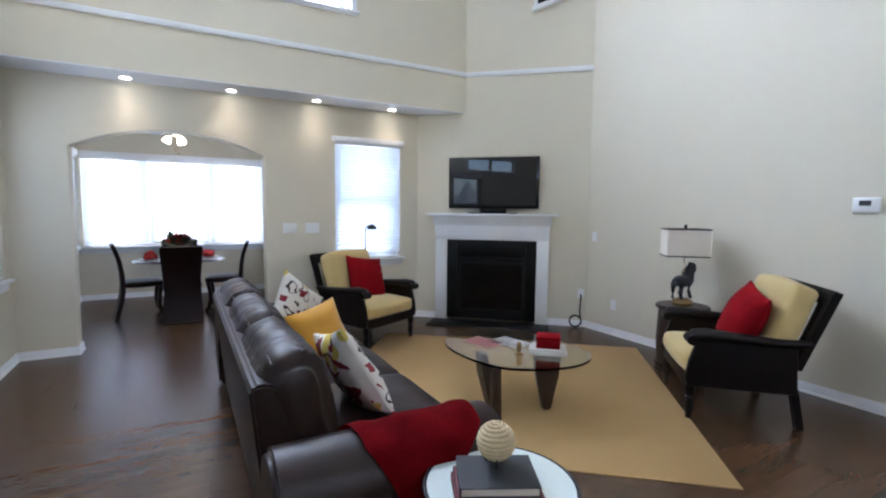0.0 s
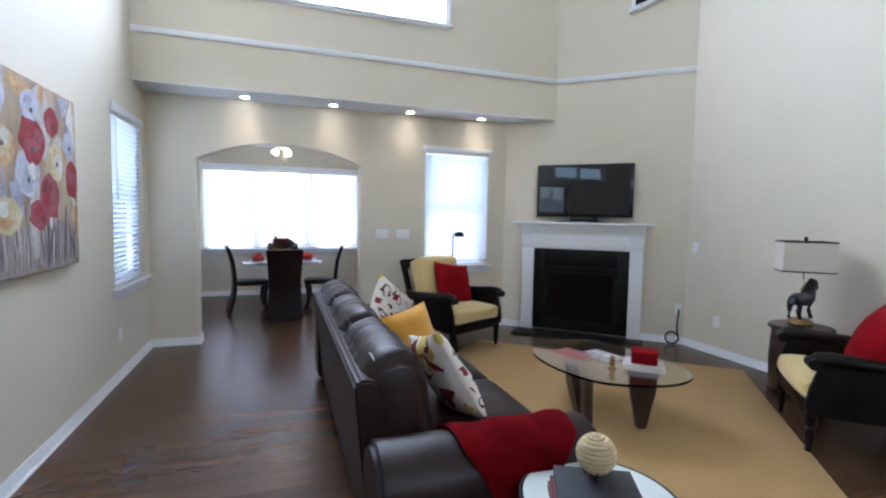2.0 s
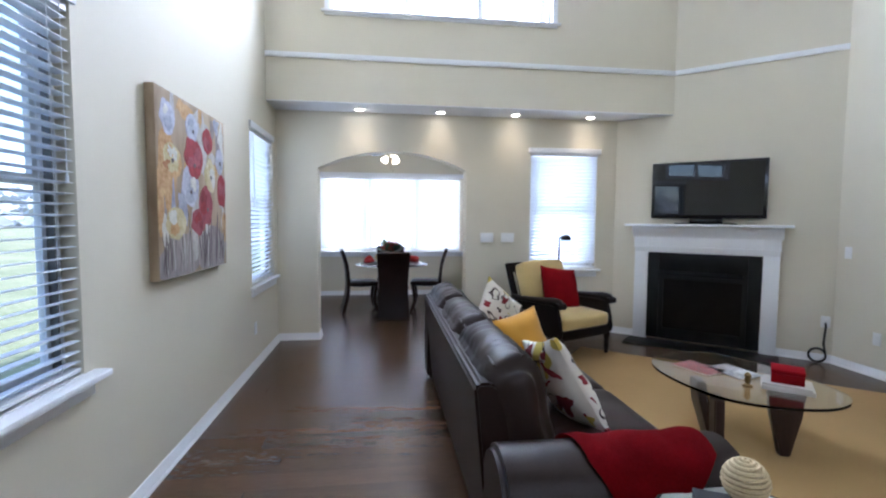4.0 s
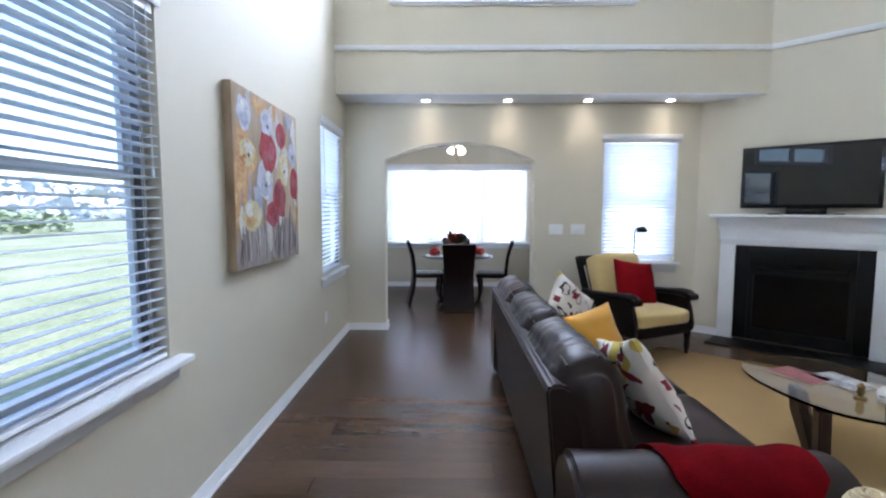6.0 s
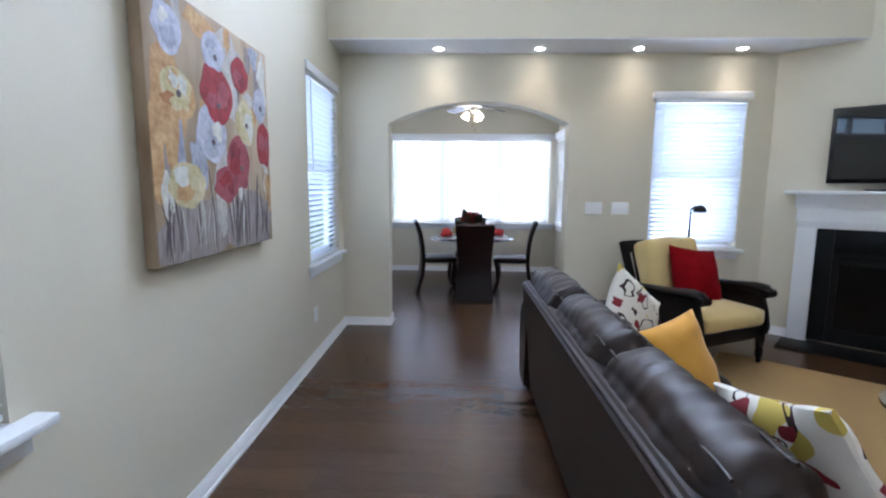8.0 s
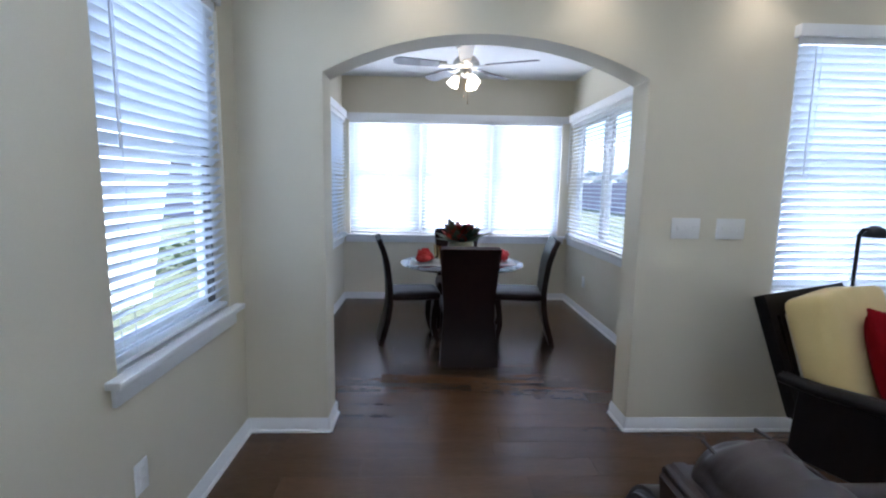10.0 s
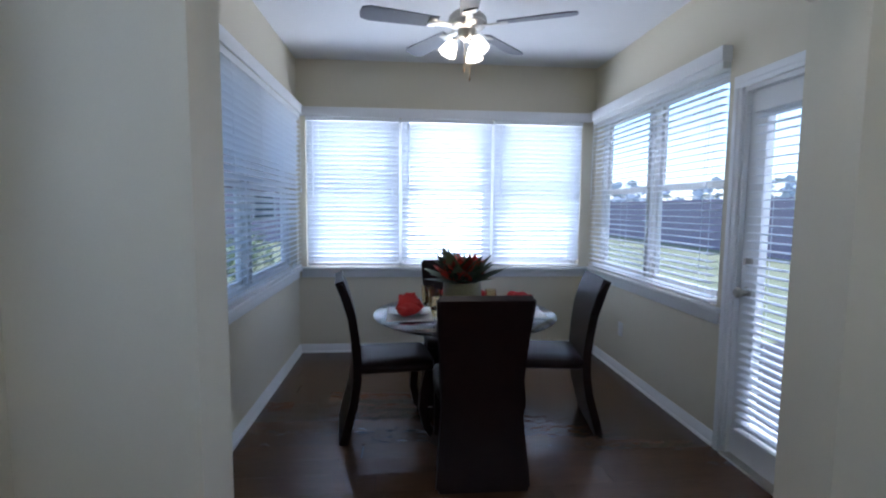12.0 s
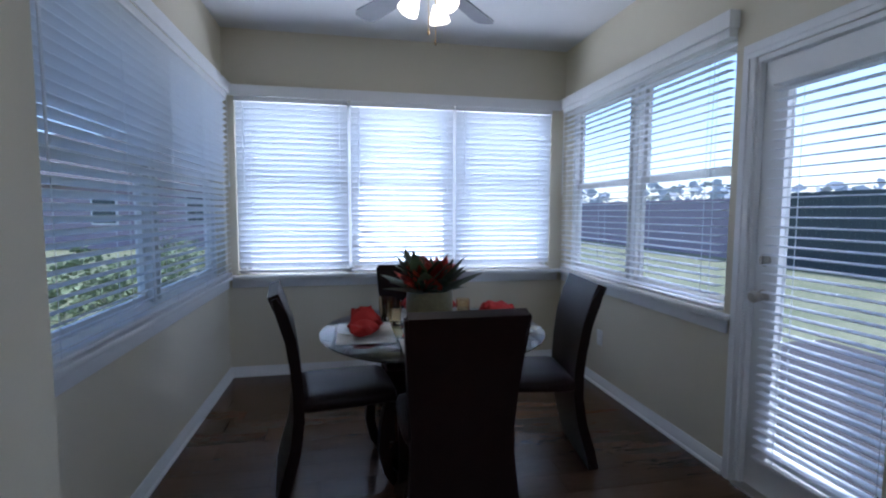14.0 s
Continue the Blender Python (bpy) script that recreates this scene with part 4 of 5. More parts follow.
book("book", over(0.87, 0.855, ST + 0.05, -27), 0.245, 0.19, 0.03, BOOK_DARK, "hardback book with a charcoal cover", "book")
t = thing("rope_ball", "straw rope ball on a small black stand", "ornament", over(0.895, 0.895, ST + 0.08, 0))
f = bmesh.new()
for i in range(3):
    a = i * 2.094
    tube(f, [(0.035 * math.cos(a), 0.035 * math.sin(a), 0), (0.03 * math.cos(a), 0.03 * math.sin(a), 0.02), (0.045 * math.cos(a), 0.045 * math.sin(a), 0.035)], 0.004, 6)
part("stand", f, BLACK_METAL, t, "small black metal stand")
f = bmesh.new()
bmesh.ops.create_uvsphere(f, u_segments=24, v_segments=16, radius=0.056, matrix=Matrix.Translation((0, 0, 0.075)))
pts = []
for i in range(400):
    q = i / 399
    la, lo_ = math.pi * (q - 0.5) * 0.98, q * 2 * math.pi * 12
    pts.append((0.058 * math.cos(la) * math.cos(lo_), 0.058 * math.cos(la) * math.sin(lo_), 0.075 + 0.058 * math.sin(la)))
tube(f, pts, 0.006, 6)
part("ball", f, ROPE, t)
f = lathe(bmesh.new(), [(0.03, 0), (0.034, 0.02), (0.034, 0.055), (0.03, 0.06)], 20)
solid("candle", f, RED, "short red candle on the glass table", "candle", over(1.0, 1.0, ST, 0))

# ---- lamp table and horse lamp ----
LT = Matrix.Translation((4.06, 2.36, 0))
t = thing("lamp_table", "round dark wooden drum table", "side table", LT)
f = bmesh.new()
lathe(f, [(0.19, 0.03), (0.205, 0.05), (0.215, 0.30), (0.205, 0.54), (0.19, 0.56)], 16)
part("drum", f, BROWN_WOOD, t)
part("tabletop", lathe(bmesh.new(), [(0.215, 0.56), (0.23, 0.567), (0.23, 0.585), (0.22, 0.594)], 36), BROWN_WOOD, t)
part("plinth", lathe(bmesh.new(), [(0.21, 0.0), (0.21, 0.03), (0.20, 0.035)], 36), DARK_WOOD, t)
t = thing("table_lamp", "table lamp with a horse figure base and a cream rectangular shade", "table lamp", LT @ Matrix.Translation((0.02, 0.02, 0.594)) @ pose(0, 0, 0, 0, 0, -40))
f = bmesh.new()
lathe(f, [(0.085, 0), (0.095, 0.02), (0.08, 0.045), (0.05, 0.06)], 20)
part("rock_base", f, BRASS, t, "mottled brown base")
f = bmesh.new()
tube(f, [(-0.10, 0, 0.17), (-0.05, 0, 0.175), (0.02, 0, 0.17), (0.06, 0, 0.185), (0.085, 0, 0.23), (0.10, 0, 0.27), (0.125, 0, 0.285), (0.15, 0, 0.255), (0.157, 0, 0.235)], [0.03, 0.045, 0.042, 0.042, 0.032, 0.026, 0.024, 0.018, 0.012], 12)
for x, y, bx in ((-0.085, 0.022, -0.09), (-0.085, -0.022, -0.06), (0.045, 0.022, 0.03), (0.045, -0.022, 0.07)):
    tube(f, [(x, y, 0.16), (x - 0.008, y, 0.105), (bx, y, 0.05)], [0.02, 0.011, 0.011], 8)
tube(f, [(-0.10, 0, 0.18), (-0.125, 0, 0.15), (-0.122, 0, 0.10)], [0.012, 0.014, 0.005], 8)
tube(f, [(0.05, 0, 0.22), (0.075, 0, 0.27), (0.10, 0, 0.305), (0.115, 0, 0.31)], [0.01, 0.014, 0.012, 0.004], 8)
bmesh.ops.scale(f, vec=(1.05, 1.55, 1.25), verts=f.verts[:])
part("horse_figure", f, IRON, t, "black cast horse figure", pose(0, 0, 0, 0, 0, 42))
part("stem", tube(bmesh.new(), [(-0.01, 0, 0.20), (-0.012, 0, 0.30), (0.012, 0, 0.345), (0.0, 0, 0.40), (0, 0, 0.70)], 0.006, 8), BRASS, t)
f = bmesh.new()
for a in (-1, 1):
    box(f, -0.18, 0.18, a * 0.12 - 0.002, a * 0.12 + 0.002, 0.455, 0.70), box(f, a * 0.18 - 0.002, a * 0.18 + 0.002, -0.118, 0.118, 0.455, 0.70)
part("shade", f, SHADE, t, "cream rectangular linen shade")
for z in (0.45, 0.695):
    f = bmesh.new()
    for a in (-1, 1):
        box(f, -0.185, 0.185, a * 0.121 - 0.003, a * 0.121 + 0.003, z, z + 0.011), box(f, a * 0.182 - 0.003, a * 0.182 + 0.003, -0.118, 0.118, z, z + 0.011)
    part("shade_trim", f, BLACK_METAL, t, "dark shade trim")
part("harp_bar", boxed(-0.178, 0.178, -0.004, 0.004, 0.687, 0.694), BLACK_METAL, t)
part("finial", lathe(bmesh.new(), [(0.006, 0.695), (0.014, 0.72), (0.013, 0.735), (0.004, 0.745)], 12), BLACK_METAL, t)

# ---- reading lamp by the window ----
t = thing("floor_lamp", "slim black reading lamp behind the armchair", "floor lamp", Matrix.Translation((2.0, 5.22, 0)))
part("base", lathe(bmesh.new(), [(0.12, 0), (0.12, 0.015), (0.03, 0.025)], 24), BLACK_METAL, t)
part("pole", tube(bmesh.new(), [(0, 0, 0.02), (0, 0, 1.22), (0.02, 0, 1.245), (0.06, 0, 1.25)], 0.010, 8), BLACK_METAL, t)
f = lathe(bmesh.new(), [(0.06, 1.205), (0.058, 1.225), (0.045, 1.25), (0.02, 1.265), (0.004, 1.268)], 18, (0.085, 0))
part("shade", f, BLACK_METAL, t, "small domed black shade")

# ---- painting ----
t = thing("painting", "unframed canvas of red, white and yellow poppies", "painting", Matrix.Translation((LX, 2.35, 1.105)) @ pose(0, 0, 0, 0, 0, 90))
PW, PH, PD = 1.07, 1.045, -0.055
cv = material("painted canvas ground", (0.34, 0.22, 0.11), 0.8, vary=0.45, scale=2.2, fine=9, bump=0.2, stretch=(1, 1, 0.35), second=(0.50, 0.39, 0.26))
part("canvas", boxed(0, PW, PD, -0.002, 0, PH, 0.008), cv, t)


def paint(name, c, c2=None, stretch=(1, 1, 1)):
    return material(name, c, 0.8, vary=0.35, scale=12, fine=34, bump=0.25, second=c2, stretch=stretch)


P_RED = paint("poppy red paint", (0.26, 0.014, 0.02), (0.38, 0.03, 0.04))
P_ROSE = paint("faded rose paint", (0.30, 0.04, 0.06), (0.38, 0.09, 0.10))
P_WHITE = paint("lilac white paint", (0.42, 0.42, 0.52), (0.58, 0.58, 0.66))
P_YELLOW = paint("straw yellow paint", (0.55, 0.42, 0.14), (0.66, 0.60, 0.40))
P_ORANGE = paint("orange ochre paint", (0.50, 0.24, 0.07), (0.62, 0.42, 0.20))
P_GREY = paint("mauve grey paint", (0.22, 0.19, 0.19), (0.40, 0.34, 0.31), (3, 3, 0.4))
P_DEEP = paint("wine red paint", (0.16, 0.012, 0.02), (0.30, 0.03, 0.045))
P_HAZE = paint("grey lilac paint", (0.28, 0.29, 0.37), (0.46, 0.47, 0.55))
P_PALE = paint("cream paint", (0.60, 0.58, 0.48), (0.72, 0.71, 0.66))
P_RUST = paint("rust paint", (0.34, 0.13, 0.04), (0.48, 0.22, 0.08))
P_DARK = paint("dark stem paint", (0.07, 0.05, 0.06), (0.16, 0.12, 0.12))
P_LIGHT = paint("pale stem paint", (0.46, 0.42, 0.38), (0.58, 0.54, 0.50))
rnd = random.Random(5)


def dab(name, mat, u, v, ru, rv, lift, wob=0.12, label=""):
    f = bmesh.new()
    n = 28
    ph = rnd.uniform(0, 9)
    ring = []
    for i in range(n):
        a = -2 * math.pi * i / n
        k = 1 + wob * noise.noise(Vector((math.cos(a) * 1.6 + ph, math.sin(a) * 1.6, ph)))
        ring.append((min(PW - 0.004, max(0.004, u * PW + ru * k * math.cos(a))), min(PH - 0.004, max(0.004, (1 - v) * PH + rv * k * math.sin(a)))))
    sweep(f, ring, "y", PD + 0.004, PD - 0.3 * lift)
    bmesh.ops.triangulate(f, faces=[q for q in f.faces if len(q.verts) > 4])
    return part(name, f, mat, t, label)


dab("wash", P_ORANGE, 0.10, 0.50, 0.12, 0.30, 0.001, 0.5, "orange wash")
dab("wash", P_ORANGE, 0.35, 0.06, 0.12, 0.05, 0.001, 0.5, "orange wash")
for i in range(26):
    rnd.random()
    dab("wash", (P_LIGHT, P_PALE, P_ORANGE, P_HAZE, P_GREY)[i % 5], rnd.uniform(0.03, 0.97), rnd.uniform(0.03, 0.75), rnd.uniform(0.02, 0.06), rnd.uniform(0.04, 0.16), 0.0016 + i * 0.00006, 0.7)
dab("wash", P_LIGHT, 0.55, 0.22, 0.16, 0.20, 0.0012, 0.6, "pale wash")
dab("wash", P_GREY, 0.30, 0.90, 0.36, 0.13, 0.001, 0.35, "mauve grey wash")
dab("wash", P_GREY, 0.75, 0.88, 0.30, 0.14, 0.0015, 0.35, "mauve grey wash")
for i in range(46):
    u0 = rnd.uniform(0.04, 0.96)
    f = bmesh.new()
    h0, h1 = rnd.uniform(0.01, 0.06), rnd.uniform(0.16, 0.42)
    lean, wd = rnd.uniform(-0.06, 0.06), rnd.uniform(0.003, 0.009)
    L, R = [], []
    for s in range(7):
        q = s / 6
        c = min(PW - 0.02, max(0.02, u0 * PW + lean * q * q))
        ww = wd * math.sin(math.pi * (0.08 + 0.87 * q))
        L.append((c - ww, h0 + (h1 - h0) * q)), R.append((c + ww, h0 + (h1 - h0) * q))
    sweep(f, L + R[::-1], "y", PD + 0.004, PD - 0.0008 - i * 0.00001)
    part("stem", f, P_DARK if i % 3 else P_LIGHT, t)
for mat, u0, v0, a, b in ((P_WHITE, 0.13, 0.14, 0.085, 0.085), (P_WHITE, 0.45, 0.14, 0.085, 0.07), (P_RED, 0.68, 0.18, 0.085, 0.075), (P_RED, 0.46, 0.31, 0.13, 0.115),
                          (P_ORANGE, 0.17, 0.37, 0.13, 0.075), (P_YELLOW, 0.17, 0.34, 0.09, 0.06), (P_WHITE, 0.40, 0.48, 0.115, 0.115), (P_YELLOW, 0.72, 0.40, 0.09, 0.10), (P_WHITE, 0.89, 0.29, 0.07, 0.08),
                          (P_RED, 0.93, 0.49, 0.08, 0.105), (P_ROSE, 0.64, 0.60, 0.11, 0.115), (P_ROSE, 0.51, 0.70, 0.10, 0.075), (P_YELLOW, 0.20, 0.70, 0.12, 0.085)):
    lift = 0.004 + rnd.uniform(0, 0.0012)
    a, b = a * 1.1, b * 1.1
    dab("poppy", mat, u0, v0, a, b, lift, 0.22)
    deep, pale = {P_RED: (P_ROSE, P_DEEP), P_ROSE: (P_RED, P_DEEP), P_WHITE: (P_HAZE, P_PALE), P_YELLOW: (P_PALE, P_ORANGE), P_ORANGE: (P_YELLOW, P_RUST)}[mat]
    for q in range(3):
        an = rnd.uniform(0, 6.28)
        dab("petal", (deep, pale)[q % 2], u0 + 0.42 * a * math.cos(an) / PW, v0 + 0.42 * b * math.sin(an) / PH, a * rnd.uniform(0.28, 0.5), b * rnd.uniform(0.25, 0.5), lift + 0.0005 * (q + 1), 0.5)
for u0, v0 in ((0.18, 0.365), (0.47, 0.36), (0.41, 0.52), (0.73, 0.41), (0.90, 0.30), (0.46, 0.16), (0.66, 0.62)):
    dab("poppy_heart", P_DARK, u0, v0, 0.017, 0.014, 0.0062)

# ---- ceiling fan ----
FAN = Matrix.Translation((-0.01, 7.12, 0))
t = thing("ceiling_fan", "brushed nickel ceiling fan with grey blades and lit frosted shades", "ceiling fan", FAN)
part("canopy", lathe(bmesh.new(), [(0.02, 2.665), (0.045, 2.675), (0.065, 2.71), (0.07, 2.739)], 24), NICKEL, t)
part("downrod", tube(bmesh.new(), [(0, 0, 2.67), (0, 0, 2.585)], 0.012, 10), NICKEL, t)
part("motor", lathe(bmesh.new(), [(0.03, 2.595), (0.085, 2.58), (0.115, 2.55), (0.12, 2.515), (0.10, 2.49), (0.06, 2.475), (0.05, 2.43), (0.035, 2.415), (0.02, 2.41)], 32), NICKEL, t)
for i in range(5):
    a = 265 + 72 * i
    f = bmesh.new()
    out = [(0.19, -0.05), (0.60, -0.068), (0.645, -0.05), (0.655, 0.0), (0.645, 0.05), (0.60, 0.068), (0.19, 0.05)]
    sweep(f, out, "z", -0.004, 0.004)
    bl = part("blade", f, BLADE, t, "", Matrix.Translation((0, 0, 2.505)) @ pose(0, 0, 0, 0, 0, a) @ pose(0, 0, 0, 12, 0, 0))
    f = bmesh.new()
    box(f, 0.09, 0.25, -0.022, 0.022, -0.012, -0.005, 0.002), box(f, 0.20, 0.25, -0.04, 0.04, -0.012, -0.005, 0.002)
    part("bracket", f, NICKEL, bl)
for i in range(3):
    a = math.radians(-90 + 120 * i + 30)
    d = Vector((math.cos(a), math.sin(a), 0))
    arm = part("lamp_arm", tube(bmesh.new(), [d * 0.02 + Vector((0, 0, 2.43)), d * 0.06 + Vector((0, 0, 2.435)), d * 0.08 + Vector((0, 0, 2.41))], 0.010, 8), NICKEL, t)
    f = lathe(bmesh.new(), [(0.022, 0.0), (0.034, -0.02), (0.048, -0.055), (0.055, -0.085), (0.045, -0.092), (0.01, -0.094)], 20)
    part("shade", f, BULB, arm, "lit frosted glass shade", Matrix.Translation(d * 0.085 + Vector((0, 0, 2.41))) @ Matrix.Rotation(radians(-28), 4, Vector((-d.y, d.x, 0))))
for x, z in ((-0.02, 2.22), (0.015, 2.17)):
    f = tube(bmesh.new(), [(x, -0.02, 2.41), (x, -0.02, z + 0.03)], 0.0013, 5)
    lathe(f, [(0.003, z), (0.006, z + 0.012), (0.002, z + 0.035)], 8, (x, -0.02))
    part("pull_chain", f, BRASS, t)
d = bpy.data.lights.new("fan_lamp", "POINT")
d.energy, d.shadow_soft_size, d.color = 0.9, 0.06, (1.0, 0.80, 0.55)
new("fan_lamp", d).matrix_basis = Matrix.Translation((-0.01, 7.12, 2.25))

# ---- dining table and chairs ----
DT = Matrix.Translation((-0.02, 7.02, 0))
t = thing("dining_table", "round glass dining table on a dark curved base", "dining table", DT)
part("tabletop", lathe(bmesh.new(), [(0.555, 0.737), (0.56, 0.741), (0.56, 0.747), (0.555, 0.75)], 64), TABLE_GLASS, t, "round clear glass top")
for i in range(4):
    f = bmesh.new()
    sweep(f, [(0.06, 0.0), (0.28, 0.0), (0.27, 0.04), (0.16, 0.16), (0.10, 0.36), (0.14, 0.58), (0.30, 0.736), (0.20, 0.736), (0.09, 0.66), (0.04, 0.4)], "x", -0.03, 0.03)
    part("pedestal_leg", f, BROWN_WOOD, t, "", pose(0, 0, 0, 0, 0, 45 + 90 * i))


def ribbon(profile, th):
    """A band of thickness th along a profile of (y, z)."""
    L, R = [], []
    for i, (y, z) in enumerate(profile):
        a, b = profile[max(0, i - 1)], profile[min(len(profile) - 1, i + 1)]
        d = Vector((b[0] - a[0], b[1] - a[1])).normalized()
        L.append((y - d.y * th / 2, z + d.x * th / 2)), R.append((y + d.y * th / 2, z - d.x * th / 2))
    return L + R[::-1]


def dining_chair():
    t = thing("dining_chair", "high-backed dark burgundy leather dining chair", "dining chair", None, "chairs round the dining table")
    back = [(0.30, 0.0), (0.275, 0.10), (0.235, 0.24), (0.215, 0.38), (0.215, 0.50), (0.225, 0.62), (0.245, 0.76), (0.28, 0.88), (0.315, 0.97)]
    f = bmesh.new()
    sweep(f, ribbon(back, 0.05), "x", -0.23, 0.23)
    for v in f.verts:
        k = 0.88 + 0.16 * abs(v.co.z - 0.45) / 0.5
        v.co.x *= min(1.08, k)
    bmesh.ops.bevel(f, geom=[e for e in f.edges if abs(e.verts[0].co.x - e.verts[1].co.x) < 0.05], offset=0.014, segments=3, affect="EDGES")
    part("backrest", f, CHAIR_LEATHER, t, "curved leather back that runs to the floor")
    part("seat", rough_box(0.44, 0.45, 0.075, 0.03, 0.012, 8, 0.003, 1), CHAIR_LEATHER, t, "glossy leather seat", Matrix.Translation((0, -0.02, 0.445)))
    leg = [(-0.245, 0.0), (-0.20, 0.07), (-0.175, 0.18), (-0.185, 0.30), (-0.21, 0.42)]
    for s in (-1, 1):
        f = bmesh.new()
        sweep(f, ribbon(leg, 0.05), "x", s * 0.19 - 0.025, s * 0.19 + 0.025)
        part("front_leg", f, CHAIR_LEATHER, t)
        part("glide", boxed(s * 0.19 - 0.015, s * 0.19 + 0.015, -0.26, -0.225, 0.0, 0.006), NICKEL, t, "small metal glide")
    return t


c0 = dining_chair()
c0.matrix_basis = pose(-0.0, 6.07 + 0.585, 0, 0, 0, 180)
copy_thing(c0, pose(-0.48, 7.10, 0, 0, 0, 98))
copy_thing(c0, pose(0.54, 7.12, 0, 0, 0, 262))
copy_thing(c0, pose(-0.02, 7.60, 0, 0, 0, 0))

# ---- on the dining table ----
TZ = 0.75
t = thing("flower_arrangement", "red and green leafy arrangement in an olive pot", "plant", over(-0.03, 7.06, TZ, 0))
part("pot", lathe(bmesh.new(), [(0.085, 0), (0.11, 0.02), (0.122, 0.10), (0.118, 0.18), (0.112, 0.192), (0.10, 0.188), (0.095, 0.15)], 28), POT, t)
rnd = random.Random(11)


def leaf_mesh(ln, wd):
    f = bmesh.new()
    rows = []
    for i in range(6):
        q = i / 5
        w = wd * math.sin(math.pi * min(1, 0.12 + 0.88 * q)) * (1 - 0.2 * q)
        z = ln * q
        dr = 0.25 * ln * q * q
        rows.append([f.verts.new((s * w, dr + abs(s) * w * 0.35, z)) for s in (-1, 0, 1)])
    for a, b in zip(rows, rows[1:]):
        for j in range(2):
            f.faces.new((a[j], a[j + 1], b[j + 1], b[j]))
    bmesh.ops.solidify(f, geom=f.faces[:], thickness=0.002)
    return f


protos = [(mesh("leaf", leaf_mesh(0.23, 0.052), LEAF), 64), (mesh("leaf", leaf_mesh(0.19, 0.05), PETAL), 58)]
for me, cnt in protos:
    for i in range(cnt):
        o = new("leaf", me)
        o.parent = t
        az, el = rnd.uniform(0, 360), rnd.uniform(15, 72 if me is protos[0][0] else 55)
        s = rnd.uniform(0.75, 1.15)
        o.matrix_basis = Matrix.Translation((rnd.uniform(-0.06, 0.06), rnd.uniform(-0.06, 0.06), 0.185)) @ pose(0, 0, 0, 0, 0, az) @ pose(0, 0, 0, -el, 0, rnd.uniform(-20, 20)) @ Matrix.Scale(s, 4)

for i, (x, y, rz) in enumerate(((-0.36, 6.98, 90), (0.33, 7.04, -90), (-0.02, 6.70, 0), (-0.02, 7.36, 180))):
    M = over(x, y, TZ, rz)
    solid("placemat", boxed(-0.19, 0.19, -0.135, 0.135, 0, 0.004, 0.001), MAT_CLOTH, "woven silver grey placemat on the glass table", "placemat", M, "place settings")
    f = lathe(bmesh.new(), [(0.07, 0.004), (0.085, 0.006), (0.125, 0.018), (0.128, 0.021), (0.12, 0.02), (0.08, 0.011), (0.01, 0.010)], 36)
    solid("dinner_plate", f, CHINA, "white china dinner plate on a placemat", "plate", M, "place settings")
    f = lathe(bmesh.new(), [(0.05, 0.012), (0.06, 0.014), (0.095, 0.026), (0.096, 0.029), (0.06, 0.02), (0.01, 0.018)], 30)
    solid("side_plate", f, CHINA, "smaller white plate stacked on a dinner plate", "plate", M, "place settings")
    t = thing("napkin", "folded red napkin in a gold ring on a plate", "napkin", M @ Matrix.Translation((0, 0, 0.03)), "place settings")
    f = rough_box(0.15, 0.12, 0.085, 0.03, 0.01, 14, 0.045, i + 2, 17.0)
    part("cloth", f, NAPKIN, t, "", Matrix.Translation((0.02, 0, 0.035)))
    f = rough_box(0.13, 0.11, 0.04, 0.016, 0.006, 12, 0.028, i + 8, 20.0)
    part("cloth", f, NAPKIN, t, "", Matrix.Translation((-0.11, 0.01, 0.018)))
    part("napkin_ring", tube(bmesh.new(), [(0.02, 0.038 * math.cos(a), 0.035 + 0.034 * math.sin(a)) for a in [k * 2 * math.pi / 20 for k in range(21)]], 0.010, 8), GOLD_CLOTH, t, "gold napkin ring")
    gl = lathe(bmesh.new(), [(0.03, 0.0), (0.032, 0.004), (0.036, 0.06), (0.038, 0.12), (0.036, 0.12), (0.034, 0.06), (0.029, 0.008), (0.002, 0.007)], 24)
    gx, gy = ((-0.20, 7.16), (0.17, 7.16), (0.20, 6.80), (-0.24, 7.30))[i]
    solid("drinking_glass", gl, CLEAR, "amber tinted drinking glass on the table", "glass", over(gx, gy, TZ, 0), "place settings")

# ---- outdoors ----
solid("patio", boxed(NR + 0.16, NR + 2.6, 4.6, 8.2, -0.26, -0.10), CONCRETE, "pale concrete patio slab outside the door", "patio", kind="structure")


def fence(x0, y0, x1, y1, h, mat, label):
    ln = math.hypot(x1 - x0, y1 - y0)
    t = thing("fence", label, "fence", Matrix.Translation((x0, y0, -0.25)) @ pose(0, 0, 0, 0, 0, math.degrees(math.atan2(y1 - y0, x1 - x0))))
    n = int(ln / 0.15)
    p = None
    for i in range(n):
        m = Matrix.Translation((i * 0.15, 0, random.uniform(-0.02, 0.0)))
        if p is None:
            p = part("board", boxed(0, 0.14, 0, 0.02, 0, h), mat, t, "", m)
        else:
            again(p, m)
    part("rail", boxed(0, ln, 0.021, 0.06, h * 0.75, h * 0.75 + 0.08), mat, t)
    part("rail", boxed(0, ln, 0.021, 0.06, h * 0.2, h * 0.2 + 0.08), mat, t)


fence(12.5, 17.5, 12.5, -6.0, 2.2, FENCE, "dark grey green board fence across the lawn")
fence(12.5, 42.0, 12.5, 17.5, 2.1, SIDING, "lilac grey board fence across the lawn")


